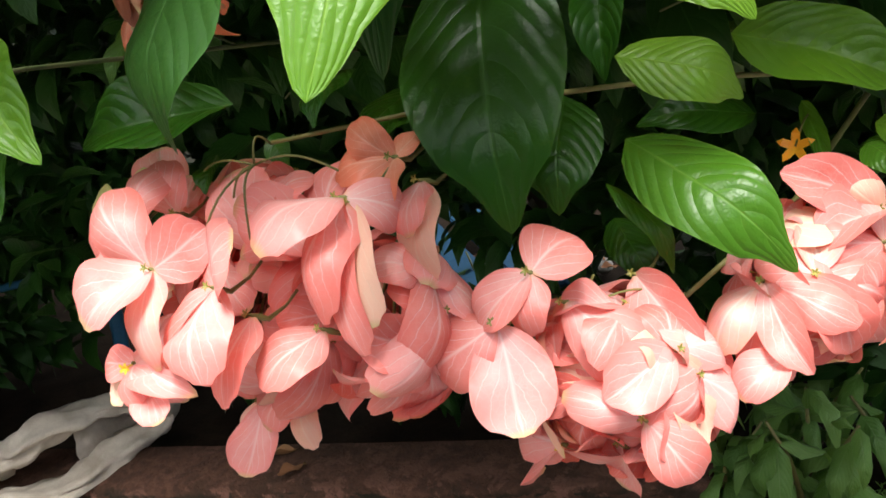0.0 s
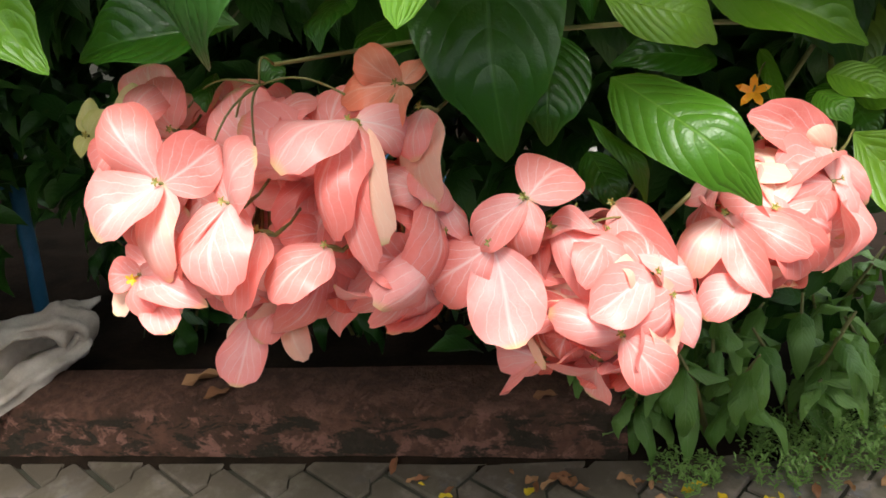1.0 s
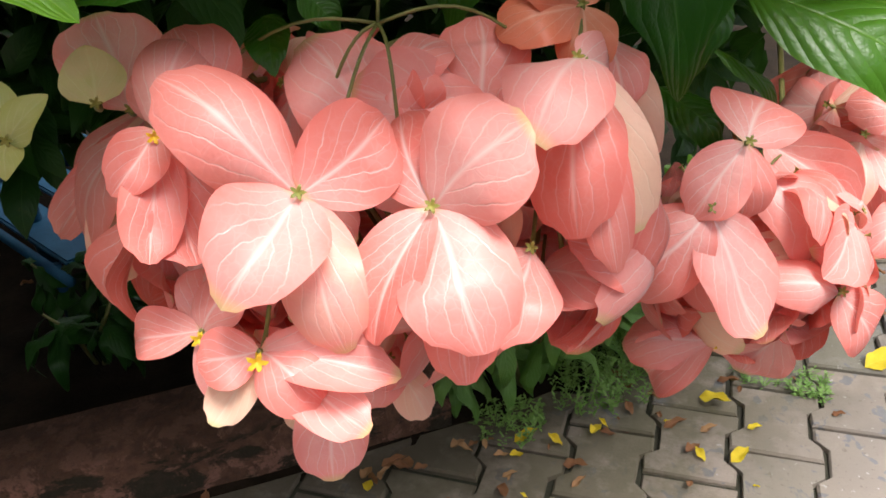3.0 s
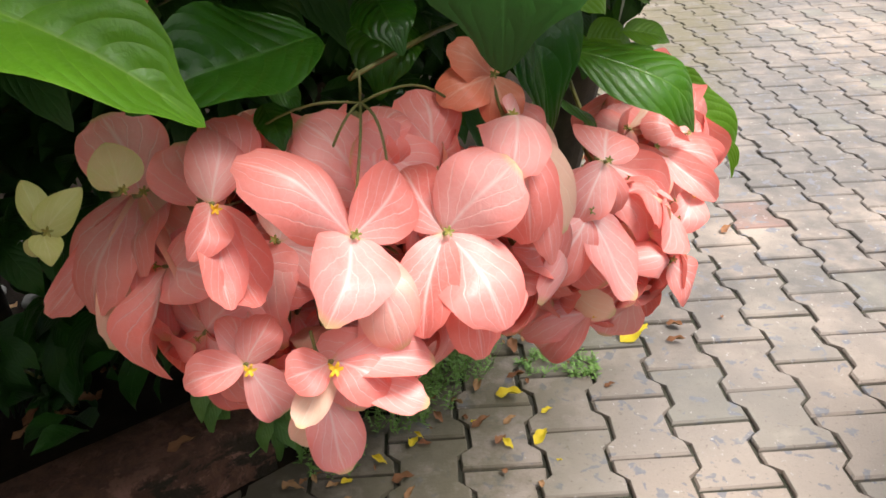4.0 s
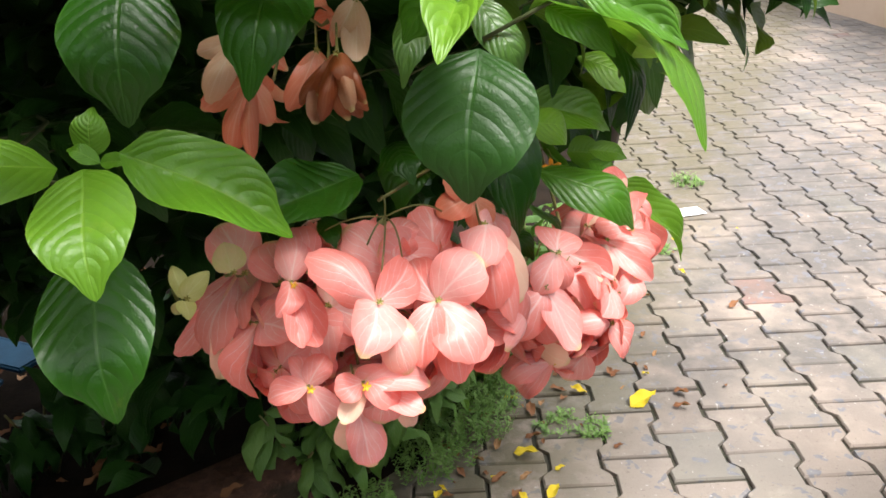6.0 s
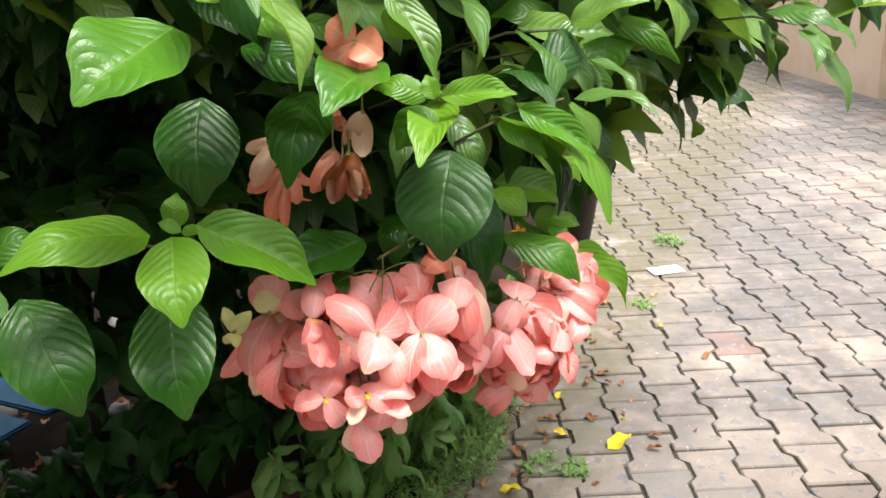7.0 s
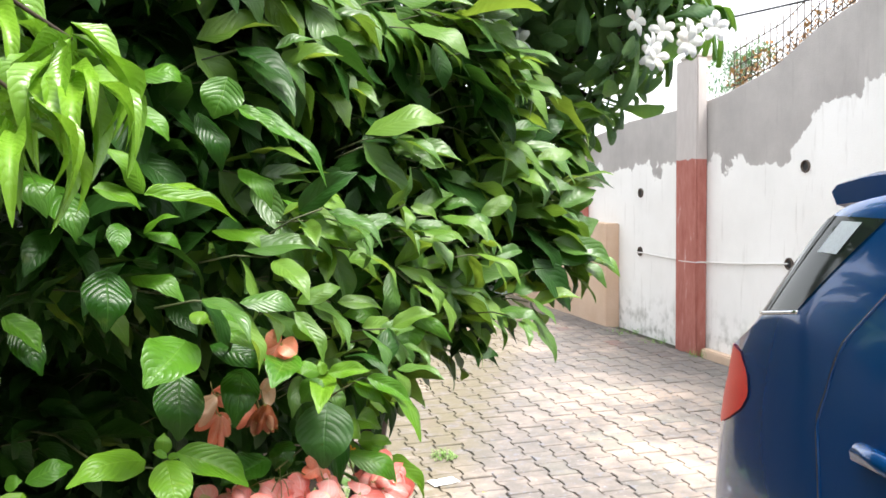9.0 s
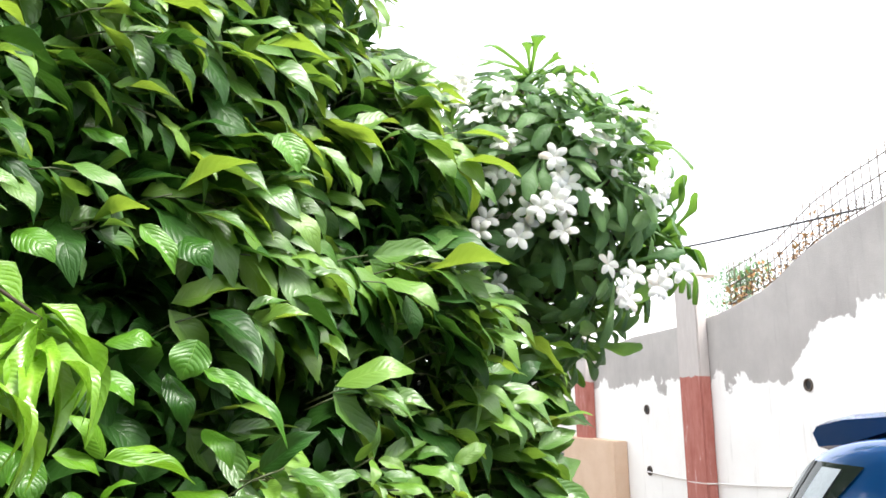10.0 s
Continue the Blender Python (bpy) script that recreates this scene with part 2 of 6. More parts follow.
def paver_material():
    n = Nodes("paver_concrete")
    p = n.where()
    r = n.chance()
    tint = n.ramp(r, [(0.0, (0.315, 0.250, 0.203)), (0.35, (0.425, 0.339, 0.278)), (0.7, (0.385, 0.314, 0.262)), (0.95, (0.25, 0.238, 0.195)), (0.985, (0.30, 0.165, 0.135)), (1.0, (0.32, 0.185, 0.15))])
    big = n.noise(0.9, 4.0, 0.55, p)
    grime = n.span(big, 0.46, 0.60, 0.0, 0.75)
    c = n.mix(grime, tint, (0.245, 0.214, 0.190))
    # noisy dark patches, only beyond the nearest pavers
    dark_patch = n.math("MULTIPLY", n.span(n.noise(0.75, 6.0, 0.62, n.node("ShaderNodeMapping", {0: p, 1: (3.1, 1.7, 0.0)}).outputs[0]), 0.41, 0.52, 0.0, 0.85), n.span(n.noise(8.0, 5.0, 0.6, p), 0.30, 0.55, 0.45, 1.0))
    dark_patch = n.math("MULTIPLY", dark_patch, n.span(n.node("ShaderNodeSeparateXYZ", {0: p}).outputs[1], 0.9, 1.7))
    c = n.mix(dark_patch, c, (0.105, 0.100, 0.098))
    fine = n.noise(140.0, 6.0, 0.7, p)
    c = n.mix(n.span(fine, 0.3, 0.7, 0.0, 0.28), c, (0.26, 0.22, 0.19))
    chips = n.span(n.noise(21.0, 5.0, 0.55, p, 0.5), 0.598, 0.625, 0.0, 0.85)
    c = n.mix(chips, c, n.mix(n.noise(60.0, 2.0, 0.5, p), (0.13, 0.14, 0.18), (0.23, 0.22, 0.22)))
    grit = n.span(n.noise(85.0, 4.0, 0.6, p), 0.62, 0.68, 0.0, 0.6)
    c = n.mix(grit, c, (0.17, 0.14, 0.115))
    pale = n.span(n.noise(47.0, 4.0, 0.6, p, 0.4), 0.66, 0.70, 0.0, 0.7)
    c = n.mix(pale, c, (0.52, 0.49, 0.46))
    edge = n.span(n.noise(9.0, 5.0, 0.6, p), 0.6, 0.75, 0.0, 0.3)
    c = n.mix(edge, c, (0.50, 0.43, 0.35))
    # moss and dirt creep in along the planted bed
    sep = n.node("ShaderNodeSeparateXYZ", {0: p})
    away = n.math("SUBTRACT", n.math("MULTIPLY", sep.outputs[0], 0.9), n.math("MULTIPLY", sep.outputs[1], 0.42))
    moss = n.math("MULTIPLY", n.span(away, -0.34, -0.02, 1.0, 0.0), n.span(n.noise(7.0, 7.0, 0.66, p), 0.34, 0.52))
    c = n.mix(n.math("MULTIPLY", moss, 0.88), c, n.mix(n.noise(30.0, 3.0, 0.5, p), (0.10, 0.095, 0.05), (0.19, 0.155, 0.11)))
    # dirt along the kerb's foot, made stronger to paint the shade there too
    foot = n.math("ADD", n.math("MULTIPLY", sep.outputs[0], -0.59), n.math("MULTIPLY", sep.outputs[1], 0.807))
    dirt_and_shade = n.math("MULTIPLY", n.span(foot, 0.72, 0.98, 0.0, 0.85), n.span(n.noise(6.0, 6.0, 0.65, p), 0.28, 0.5))
    dirt_and_shade = n.math("MULTIPLY", dirt_and_shade, n.span(sep.outputs[0], 0.0, -0.2))
    c = n.mix(dirt_and_shade, c, (0.075, 0.060, 0.042))
    h = n.math("ADD", fine, n.math("MULTIPLY", n.noise(30.0, 4.0, 0.6, p), 0.8))
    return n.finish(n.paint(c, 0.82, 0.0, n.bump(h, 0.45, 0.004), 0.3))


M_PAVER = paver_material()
M_SAND = plain_material("joint_sand", (0.028, 0.031, 0.016), (0.068, 0.058, 0.042), 9, 0.95, 0.8, fine=300)
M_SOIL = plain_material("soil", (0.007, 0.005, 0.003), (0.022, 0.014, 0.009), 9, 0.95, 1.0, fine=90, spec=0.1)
M_DIRT = plain_material("dry_ground", (0.26, 0.21, 0.16), (0.36, 0.3, 0.24), 3, 0.95, 0.6)


def wall_material():
    n = Nodes("whitewashed_wall")
    p = n.where()
    s = n.node("ShaderNodeSeparateXYZ", {0: p})
    y, z = s.outputs[1], s.outputs[2]
    stretch = n.node("ShaderNodeMapping", {0: p, 3: (1.0, 7.0, 0.7)}).outputs[0]
    streak = n.noise(2.2, 6.0, 0.65, stretch)
    patch = n.noise(1.6, 6.0, 0.6, p)
    fine = n.noise(60.0, 5.0, 0.65, p)
    grey = n.mix(n.span(patch, 0.3, 0.7), (0.36, 0.34, 0.325), (0.50, 0.475, 0.455))
    grey = n.mix(n.span(streak, 0.55, 0.8, 0.0, 0.3), grey, (0.22, 0.2, 0.18))
    white = n.mix(n.span(patch, 0.35, 0.7), (0.89, 0.88, 0.86), (0.82, 0.81, 0.785))
    white = n.mix(n.span(streak, 0.58, 0.74, 0.0, 0.4), white, (0.45, 0.42, 0.38))
    foot = n.math("MULTIPLY", n.span(z, 0.05, 0.5, 1.0, 0.0), n.span(n.noise(7.0, 6.0, 0.6, p), 0.48, 0.66))
    white = n.mix(n.math("MULTIPLY", foot, 0.75), white, (0.20, 0.20, 0.15))
    # the ragged upper edge of the whitewash, which rises where the wall does
    edge = n.math("ADD", n.span(y, 4.5, 3.95, 1.84, 2.36), n.math("MULTIPLY", n.math("SUBTRACT", n.noise(3.2, 5.0, 0.6, p), 0.5), 0.7))
    c = n.mix(n.span(n.math("SUBTRACT", edge, z), -0.01, 0.012), grey, white)
    return n.finish(n.paint(c, 0.85, 0.0, n.bump(n.math("ADD", patch, n.math("MULTIPLY", fine, 0.4)), 0.5, 0.012), 0.3))


def pillar_material():
    n = Nodes("red_painted_pillar")
    p = n.where()
    z = n.node("ShaderNodeSeparateXYZ", {0: p}).outputs[2]
    f = n.noise(5.0, 6.0, 0.65, n.node("ShaderNodeMapping", {0: p, 3: (3.0, 3.0, 0.8)}).outputs[0])
    red = n.mix(n.span(f, 0.35, 0.65), (0.34, 0.11, 0.085), (0.45, 0.18, 0.15))
    red = n.mix(n.span(f, 0.62, 0.70, 0.0, 0.7), red, (0.62, 0.56, 0.53))
    grey = n.mix(f, (0.42, 0.38, 0.36), (0.60, 0.56, 0.54))
    top = n.math("ADD", 1.85, n.math("MULTIPLY", n.noise(9.0, 3.0, 0.5, p), 0.06))
    c = n.mix(n.span(n.math("SUBTRACT", top, z), -0.004, 0.006), grey, red)
    return n.finish(n.paint(c, 0.8, 0.0, n.bump(f, 0.5, 0.01), 0.3))


def kerb_material():
    n = Nodes("red_painted_kerb")
    p = n.where()
    z = n.node("ShaderNodeSeparateXYZ", {0: p}).outputs[2]
    f = n.noise(6.0, 6.0, 0.6, p)
    g = n.noise(45.0, 5.0, 0.65, p)
    c = n.mix(n.span(f, 0.35, 0.65), (0.062, 0.034, 0.022), (0.142, 0.070, 0.047))
    c = n.mix(n.span(g, 0.42, 0.62, 0.0, 0.6), c, (0.055, 0.030, 0.022))
    pale = n.math("MULTIPLY", n.span(n.noise(16.0, 8.0, 0.72, p, 0.4), 0.52, 0.57, 0.0, 0.9), n.span(z, 0.133, 0.112, 0.3, 1.0))
    c = n.mix(pale, c, n.mix(g, (0.15, 0.072, 0.052), (0.27, 0.138, 0.104)))
    along = n.node("ShaderNodeMapping", {0: p, 2: (0.0, 0.0, -0.631), 3: (0.45, 1.0, 1.6)}).outputs[0]
    moss = n.math("MULTIPLY", n.span(n.noise(13.0, 8.0, 0.68, along, 0.4), 0.49, 0.54), n.span(n.math("ADD", z, n.math("MULTIPLY", n.noise(17.0, 4.0, 0.6, p), 0.05)), 0.146, 0.130))
    c = n.mix(n.math("MULTIPLY", moss, 0.92), c, n.mix(g, (0.012, 0.012, 0.008), (0.036, 0.032, 0.022)))
    grit = n.span(n.noise(120.0, 4.0, 0.6, p), 0.60, 0.68, 0.0, 0.6)
    c = n.mix(grit, c, (0.07, 0.045, 0.035))
    return n.finish(n.paint(c, 0.85, 0.0, n.bump(n.math("ADD", f, n.math("MULTIPLY", g, 0.9)), 1.0, 0.014), 0.15))


M_WALL, M_PILLAR, M_KERB = wall_material(), pillar_material(), kerb_material()
M_PEACH = plain_material("peach_wash", (0.62, 0.44, 0.31), (0.70, 0.53, 0.40), 3, 0.85, 0.4)
M_PALEWALL = plain_material("old_limewash", (0.40, 0.38, 0.34), (0.56, 0.53, 0.48), 1.5, 0.9, 0.5)
# dark tone of the added walls, so gaps in the leaves read as shade
M_CLOSEWALL = plain_material("shade_dark_wall", (0.028, 0.030, 0.020), (0.07, 0.066, 0.05), 1.5, 0.95, 0.6)
M_IRON = plain_material("rusty_iron", (0.07, 0.055, 0.045), (0.15, 0.115, 0.09), 30, 0.7, 0.4, 0.3)
M_CABLE = plain_material("black_cable", (0.02, 0.02, 0.022), (0.035, 0.035, 0.04), 20, 0.5, 0.1)
M_ROPE = plain_material("white_rope", (0.7, 0.68, 0.65), (0.78, 0.76, 0.73), 90, 0.8, 0.4)
M_SACK = plain_material("woven_sack", (0.40, 0.34, 0.27), (0.66, 0.60, 0.51), 14, 0.75, 0.6, fine=420)
M_BLUE = plain_material("blue_enamel", (0.012, 0.070, 0.14), (0.025, 0.115, 0.21), 9, 0.6, 0.3, spec=0.3)
M_STONE = plain_material("grey_stone", (0.16, 0.15, 0.135), (0.30, 0.28, 0.25), 14, 0.85, 0.5)
M_PAPER = plain_material("white_paper", (0.75, 0.75, 0.74), (0.8, 0.8, 0.8), 10, 0.8, 0.2)


def car_paint():
    n = Nodes("blue_car_paint")
    p = n.where()
    dust = n.span(n.noise(6.0, 6.0, 0.65, p), 0.45, 0.8, 0.0, 0.05)
    c = n.mix(dust, (0.002, 0.058, 0.215), (0.15, 0.16, 0.17))
    rough = n.math("ADD", 0.16, n.math("MULTIPLY", dust, 1.5))
    return n.finish(n.paint(c, rough, 0.25, n.bump(n.noise(300.0, 2.0, 0.5, p), 0.02, 0.001), 0.4, coat=0.5))


M_CAR = car_paint()
M_GLASS_DARK = plain_material("tinted_glass", (0.012, 0.018, 0.016), (0.02, 0.028, 0.024), 3, 0.08, 0.0, coat=0.0, spec=0.35)
M_BLACK = plain_material("black_plastic", (0.012, 0.012, 0.013), (0.022, 0.022, 0.024), 30, 0.5, 0.2)
M_TYRE = plain_material("tyre_rubber", (0.014, 0.013, 0.012), (0.035, 0.03, 0.027), 20, 0.85, 0.4)
M_LAMPRED = plain_material("red_lens", (0.78, 0.028, 0.016), (0.84, 0.036, 0.020), 8, 0.38, 0.02)
M_CHROME = plain_material("bright_metal", (0.6, 0.62, 0.66), (0.7, 0.72, 0.75), 10, 0.22, 0.05, 0.9)
M_STICKER = plain_material("pale_sticker", (0.45, 0.5, 0.56), (0.6, 0.66, 0.72), 14, 0.4, 0.05)


# ---- mesh helpers ----
def mesh_of(name, verts, faces, mat, uvs=None, smooth=True):
    me = bpy.data.meshes.new(name)
    me.from_pydata([tuple(v) for v in verts], [], [tuple(f) for f in faces])
    if uvs is not None:
        layer = me.uv_layers.new(name="UVMap")
        idx = np.empty(len(me.loops), int)
        me.loops.foreach_get("vertex_index", idx)
        layer.data.foreach_set("uv", np.asarray(uvs, float)[idx].ravel())
    if smooth:
        me.polygons.foreach_set("use_smooth", [True] * len(me.polygons))
    me.materials.append(mat)
    me.update()
    return me


def put_part(name, me, parent=None, m=None, label=""):
    ob = new(name, me)
    if parent is not None:
        ob.parent = parent
    if m is not None:
        ob.matrix_local = m
    return tagged(ob, label)


def part(name, bm, mat, parent=None, label="", smooth=False):
    me = bpy.data.meshes.new(name)
    bm.normal_update()
    bm.to_mesh(me)
    bm.free()
    me.materials.append(mat)
    if smooth:
        me.polygons.foreach_set("use_smooth", [True] * len(me.polygons))
    return put_part(name, me, parent, None, label)


def empty(name, place=(0, 0, 0), turn=0.0):
    ob = new(name)
    ob.matrix_world = pose(*place, 0, 0, turn)
    ob.empty_display_size = 0.1
    return ob


def box(bm, lo, hi, bevel=0.0, m=None):
    c, s = (Vector(lo) + Vector(hi)) / 2, Vector(hi) - Vector(lo)
    r = bmesh.ops.create_cube(bm, size=1.0, matrix=Matrix.Translation(c) @ Matrix.Diagonal((*s, 1)))
    if bevel:
        es = list({e for v in r["verts"] for e in v.link_edges})
        bmesh.ops.bevel(bm, geom=es, offset=bevel, segments=2, affect="EDGES")
    if m is not None:
        bmesh.ops.transform(bm, matrix=m, verts=list(bm.verts))
    return bm


def tube(pts, radii, sides=8, cap=True):
    """Vertices and faces of a round tube along points."""
    pts = [Vector(p) for p in pts]
    if not isinstance(radii, (list, tuple)):
        radii = [radii] * len(pts)
    V, Fs = [], []
    ref = Vector((0.3, 0.2, 1.0)).normalized()
    for i, p in enumerate(pts):
        d = (pts[min(i + 1, len(pts) - 1)] - pts[max(i - 1, 0)]).normalized()
        a = d.cross(ref)
        a = (a if a.length > 1e-3 else d.cross(Vector((1, 0, 0)))).normalized()
        b = d.cross(a)
        for k in range(sides):
            w = 2 * math.pi * k / sides
            V.append(p + radii[i] * (math.cos(w) * a + math.sin(w) * b))
    for i in range(len(pts) - 1):
        for k in range(sides):
            j = (k + 1) % sides
            Fs.append((i * sides + k, i * sides + j, (i + 1) * sides + j, (i + 1) * sides + k))
    if cap:
        Fs.append(tuple(range(sides - 1, -1, -1)))
        Fs.append(tuple((len(pts) - 1) * sides + k for k in range(sides)))
    return V, Fs


def tube_part(name, pts, radii, mat, parent=None, sides=8, label=""):
    V, Fs = tube(pts, radii, sides)
    return put_part(name, mesh_of(name, V, Fs, mat), parent, None, label)


def tubes_part(name, many, mat, parent=None, sides=6, label=""):
    """Many thin tubes in one mesh."""
    V, Fs = [], []
    for pts, radii in many:
        v, f = tube(pts, radii, sides)
        Fs += [tuple(i + len(V) for i in q) for q in f]
        V += v
    return put_part(name, mesh_of(name, V, Fs, mat), parent, None, label)


def frame_axes(base, tip, facing):
    """Axes of a blade: x across, y from base to tip, z out of its upper face."""
    y = (Vector(tip) - Vector(base))
    length = y.length
    y.normalize()
    z = Vector(facing)
    z = z - z.dot(y) * y
    if z.length < 1e-3:
        z = Vector((0, 0, 1)) - y.z * y + Vector((1e-3, 0, 0))
    z.normalize()
    return y.cross(z), y, z, length


def blade_matrix(base, tip, width, facing):
    x, y, z, length = frame_axes(base, tip, facing)
    m = Matrix.Identity(4)
    for i, (ax, s) in enumerate(((x, width), (y, length), (z, length))):
        m[0][i], m[1][i], m[2][i] = ax * s
    m.translation = Vector(base)
    return m


def aimed(me, base, tip, width, facing):
    """The matrix that lays a curled blade so that its own tip comes to lie at the given one."""
    m = blade_matrix(base, tip, width, facing)
    b, t = Vector(base), Vector(tip)
    at = m @ me.vertices[-1].co - b
    swing = at.rotation_difference(t - b).to_matrix().to_4x4()
    return Matrix.Translation(b) @ swing @ Matrix.Scale((t - b).length / at.length, 4) @ Matrix.Translation(-b) @ m


def blade(width_of, nu, nv, arch=0.08, fold=0.0, cup=0.0, tip_curl=0.0, wave=0.0, twist=0.0, seed=0):
    """A leaf of unit length and width: vertices, faces, uv."""
    rng = random.Random(seed)
    ph = [rng.uniform(0, 6.28) for _ in range(4)]
    V, UV, Fs = [], [], []
    for i in range(nu + 1):
        u = 1 - (1 - i / nu) ** 1.45
        w = width_of(u)
        for j in range(nv + 1):
            v = -1 + 2 * j / nv
            x = 0.5 * v * w
            z = arch * 4 * u * (1 - u) + fold * abs(v) * w - cup * v * v * w + tip_curl * max(0.0, u - 0.6) ** 2 * 6
            z += wave * abs(v) * w * math.sin(9 * u + ph[0] + (0.8 if v > 0 else 0)) + twist * x * (u - 0.5)
            V.append((x + 0.03 * math.sin(3.1 * u + ph[1]) * u * (1 - u) * 4, u, z))
            UV.append((j / nv, u))
    n = nv + 1
    for i in range(nu):
        for j in range(nv):
            Fs.append((i * n + j, i * n + j + 1, (i + 1) * n + j + 1, (i + 1) * n + j))
    return V, Fs, UV


def leaf_width(u):
    body = (max(u, 0.0) ** 0.70) * (max(1 - u, 0.0) ** 0.80) / 0.360
    if u > 0.82:
        body *= 1 - 0.30 * math.sin((u - 0.82) / 0.18 * math.pi)
    return max(body, 0.012 if u < 0.5 else 0.0)


def sepal_width(u):
    """Broadest a little past the middle, drawn out to a short point."""
    body = (max(u, 0.0) ** 0.64) * (max(1 - u, 0.0) ** 0.48) / 0.475
    if u > 0.90:
        body *= 1 - 0.28 * math.sin((u - 0.90) / 0.10 * math.pi)
    return max(body, 0.05 if u < 0.3 else 0.0)


def lance_width(u):
    return max((max(u, 0.0) ** 0.5) * (max(1 - u, 0.0) ** 0.75) / 0.43, 0.02 if u < 0.5 else 0.0)


def spoon_width(u):
    """Narrow below, broad and lobed at the end."""
    return 0.28 + 0.72 * math.exp(-((u - 0.8) / 0.17) ** 2) if u < 0.985 else 0.12


def joined_blades(name, shapes, mats, mat, parent=None, label=""):
    """Many blades in one mesh; shapes: list of (V, Fs, UV); mats: list of (shape index, matrix)."""
    VV, FF, UU, off = [], [], [], 0
    arr = [(np.array(V), np.array(Fs), np.array(UV)) for V, Fs, UV in shapes]
    for k, m in mats:
        V, Fs, UV = arr[k]
        a = np.array(m)
        VV.append(V @ a[:3, :3].T + a[:3, 3])
        FF.append(Fs + off)
        UU.append(UV)
        off += len(V)
    me = mesh_of(name, np.concatenate(VV).tolist(), np.concatenate(FF).tolist(), mat, np.concatenate(UU))
    return put_part(name, me, parent, None, label)


# ---- ground ----
bm = bmesh.new()
bmesh.ops.create_grid(bm, x_segments=40, y_segments=40, size=150)
for v in bm.verts:
    v.co.z = -0.05
tagged(part("ground", bm, M_DIRT), "dry bare earth that reaches to the distance", "ground", kind="structure")

PX, PY, GAP = 0.163, 0.212, 0.0095         # paver module across and along a column
X0, Y0 = 0.742, 1.454                      # a joint corner between columns


def bed_edge(y):
    """x of the planted bed's edge on the paved side."""
    if y < 1.05:
        return -0.30 + (y - 1.05) * 1.37
    return float(np.interp(y, [1.05, 1.3, 1.65, 2.05, 3.4, 5.0, 9.0], [-0.30, -0.02, 0.12, 0.26, 0.62, 1.1, 2.0]))


def paver_outline():
    """Waisted block, wide at both ends, so that columns lock into each other."""
    a, hw, hl = 0.0125, PX / 2 - GAP / 2, PY / 2 - GAP / 2
    side = [(-hl, a), (-hl * 0.62, a), (-hl * 0.38, -a), (hl * 0.38, -a), (hl * 0.62, a), (hl, a)]
    right = [(hw + d, y) for y, d in side]
    left = [(-hw - d, y) for y, d in reversed(side)]
    return right + left


def paver_shape(worn, seed=1):
    """Vertices and faces of one block with worn, slightly ragged top edges."""
    r = random.Random(seed)
    out = [(x + r.uniform(-1, 1) * 0.0016, y + r.uniform(-1, 1) * 0.0016) for x, y in paver_outline()]
    n = len(out)
    V = [(x, y, -0.055) for x, y in out] + [(x, y, -0.005) for x, y in out] + [(x * worn, y * worn, 0.0) for x, y in out]
    Fs = []
    for r in (0, n):
        for i in range(n):
            j = (i + 1) % n
            Fs.append((r + i, r + j, r + n + j, r + n + i))
    Fs.append(tuple(2 * n + i for i in range(n)))
    return V, Fs


bm = bmesh.new()
box(bm, (-2.6, -6, -0.049), (4.44, 13.5, -0.012))
pavement = tagged(part("pavement", bm, M_SAND), "pale waisted concrete pavers with dark mossy joints", "pavement", kind="structure")
rng = random.Random(11)
paver_mesh = [mesh_of("paver", *paver_shape(w, k), M_PAVER, smooth=False) for k, w in enumerate((0.955, 0.968, 0.945, 0.96, 0.95, 0.965))]
near_pavers, far_pavers = [], []
for ci in range(-22, 24):
    cx = X0 + (ci + 0.5) * PX
    for ri in range(-36, 58):
        cy = Y0 + (ri + 0.5 * (ci % 2)) * PY + PY / 2
        if cx > 4.30 or cx < bed_edge(cy - 0.05) + (-0.05 if cy > 1.0 else -0.10) or cy > 13 or cy < -5.5 or cx < -2.4:
            continue
        (near_pavers if (-0.4 < cx < 2.2 and 0.75 < cy < 4.6) else far_pavers).append((cx, cy))
near_pavers.sort(key=lambda c: (c[0] - 0.7) ** 2 + (c[1] - 1.6) ** 2)
far_pavers += near_pavers[300:]


def paver_matrix(cx, cy):
    return pose(cx + rng.uniform(-1, 1) * 0.0012, cy + rng.uniform(-1, 1) * 0.0012, rng.uniform(-0.004, 0.002), rng.uniform(-0.7, 0.7), rng.uniform(-0.7, 0.7), rng.uniform(-0.5, 0.5))


pave_jobs = [(paver_matrix(*c), rng.randrange(6)) for c in near_pavers[:300]]
V0, F0 = paver_shape(0.955)
V0 = np.array(V0)
VV, FF = [], []
for c in far_pavers:
    a = np.array(paver_matrix(*c))
    FF += [tuple(i + len(VV) * len(V0) for i in f) for f in F0]
    VV.append(V0 @ a[:3, :3].T + a[:3, 3])
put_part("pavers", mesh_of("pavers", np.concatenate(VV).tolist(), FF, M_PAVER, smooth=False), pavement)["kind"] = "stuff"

# soil of the bed, lumpy, behind the kerb and along the paving
bm = bmesh.new()
nx, ny = 70, 90
rows = []
for j in range(ny + 1):
    y = -5 + 18.4 * j / ny
    e = bed_edge(y) + 0.01
    row = []
    for i in range(nx + 1):
        x = -3.95 + (e + 3.95) * i / nx
        z = 0.03 + 0.05 * noise.noise((x * 2.2, y * 2.2, 3)) + 0.02 * noise.noise((x * 9, y * 9, 5))
        z = max(0.004, z * min(1.0, (e - x) / 0.25)) - (0.02 if i == nx else 0.0)
        row.append(bm.verts.new((x, y, z)))
    rows.append(row)
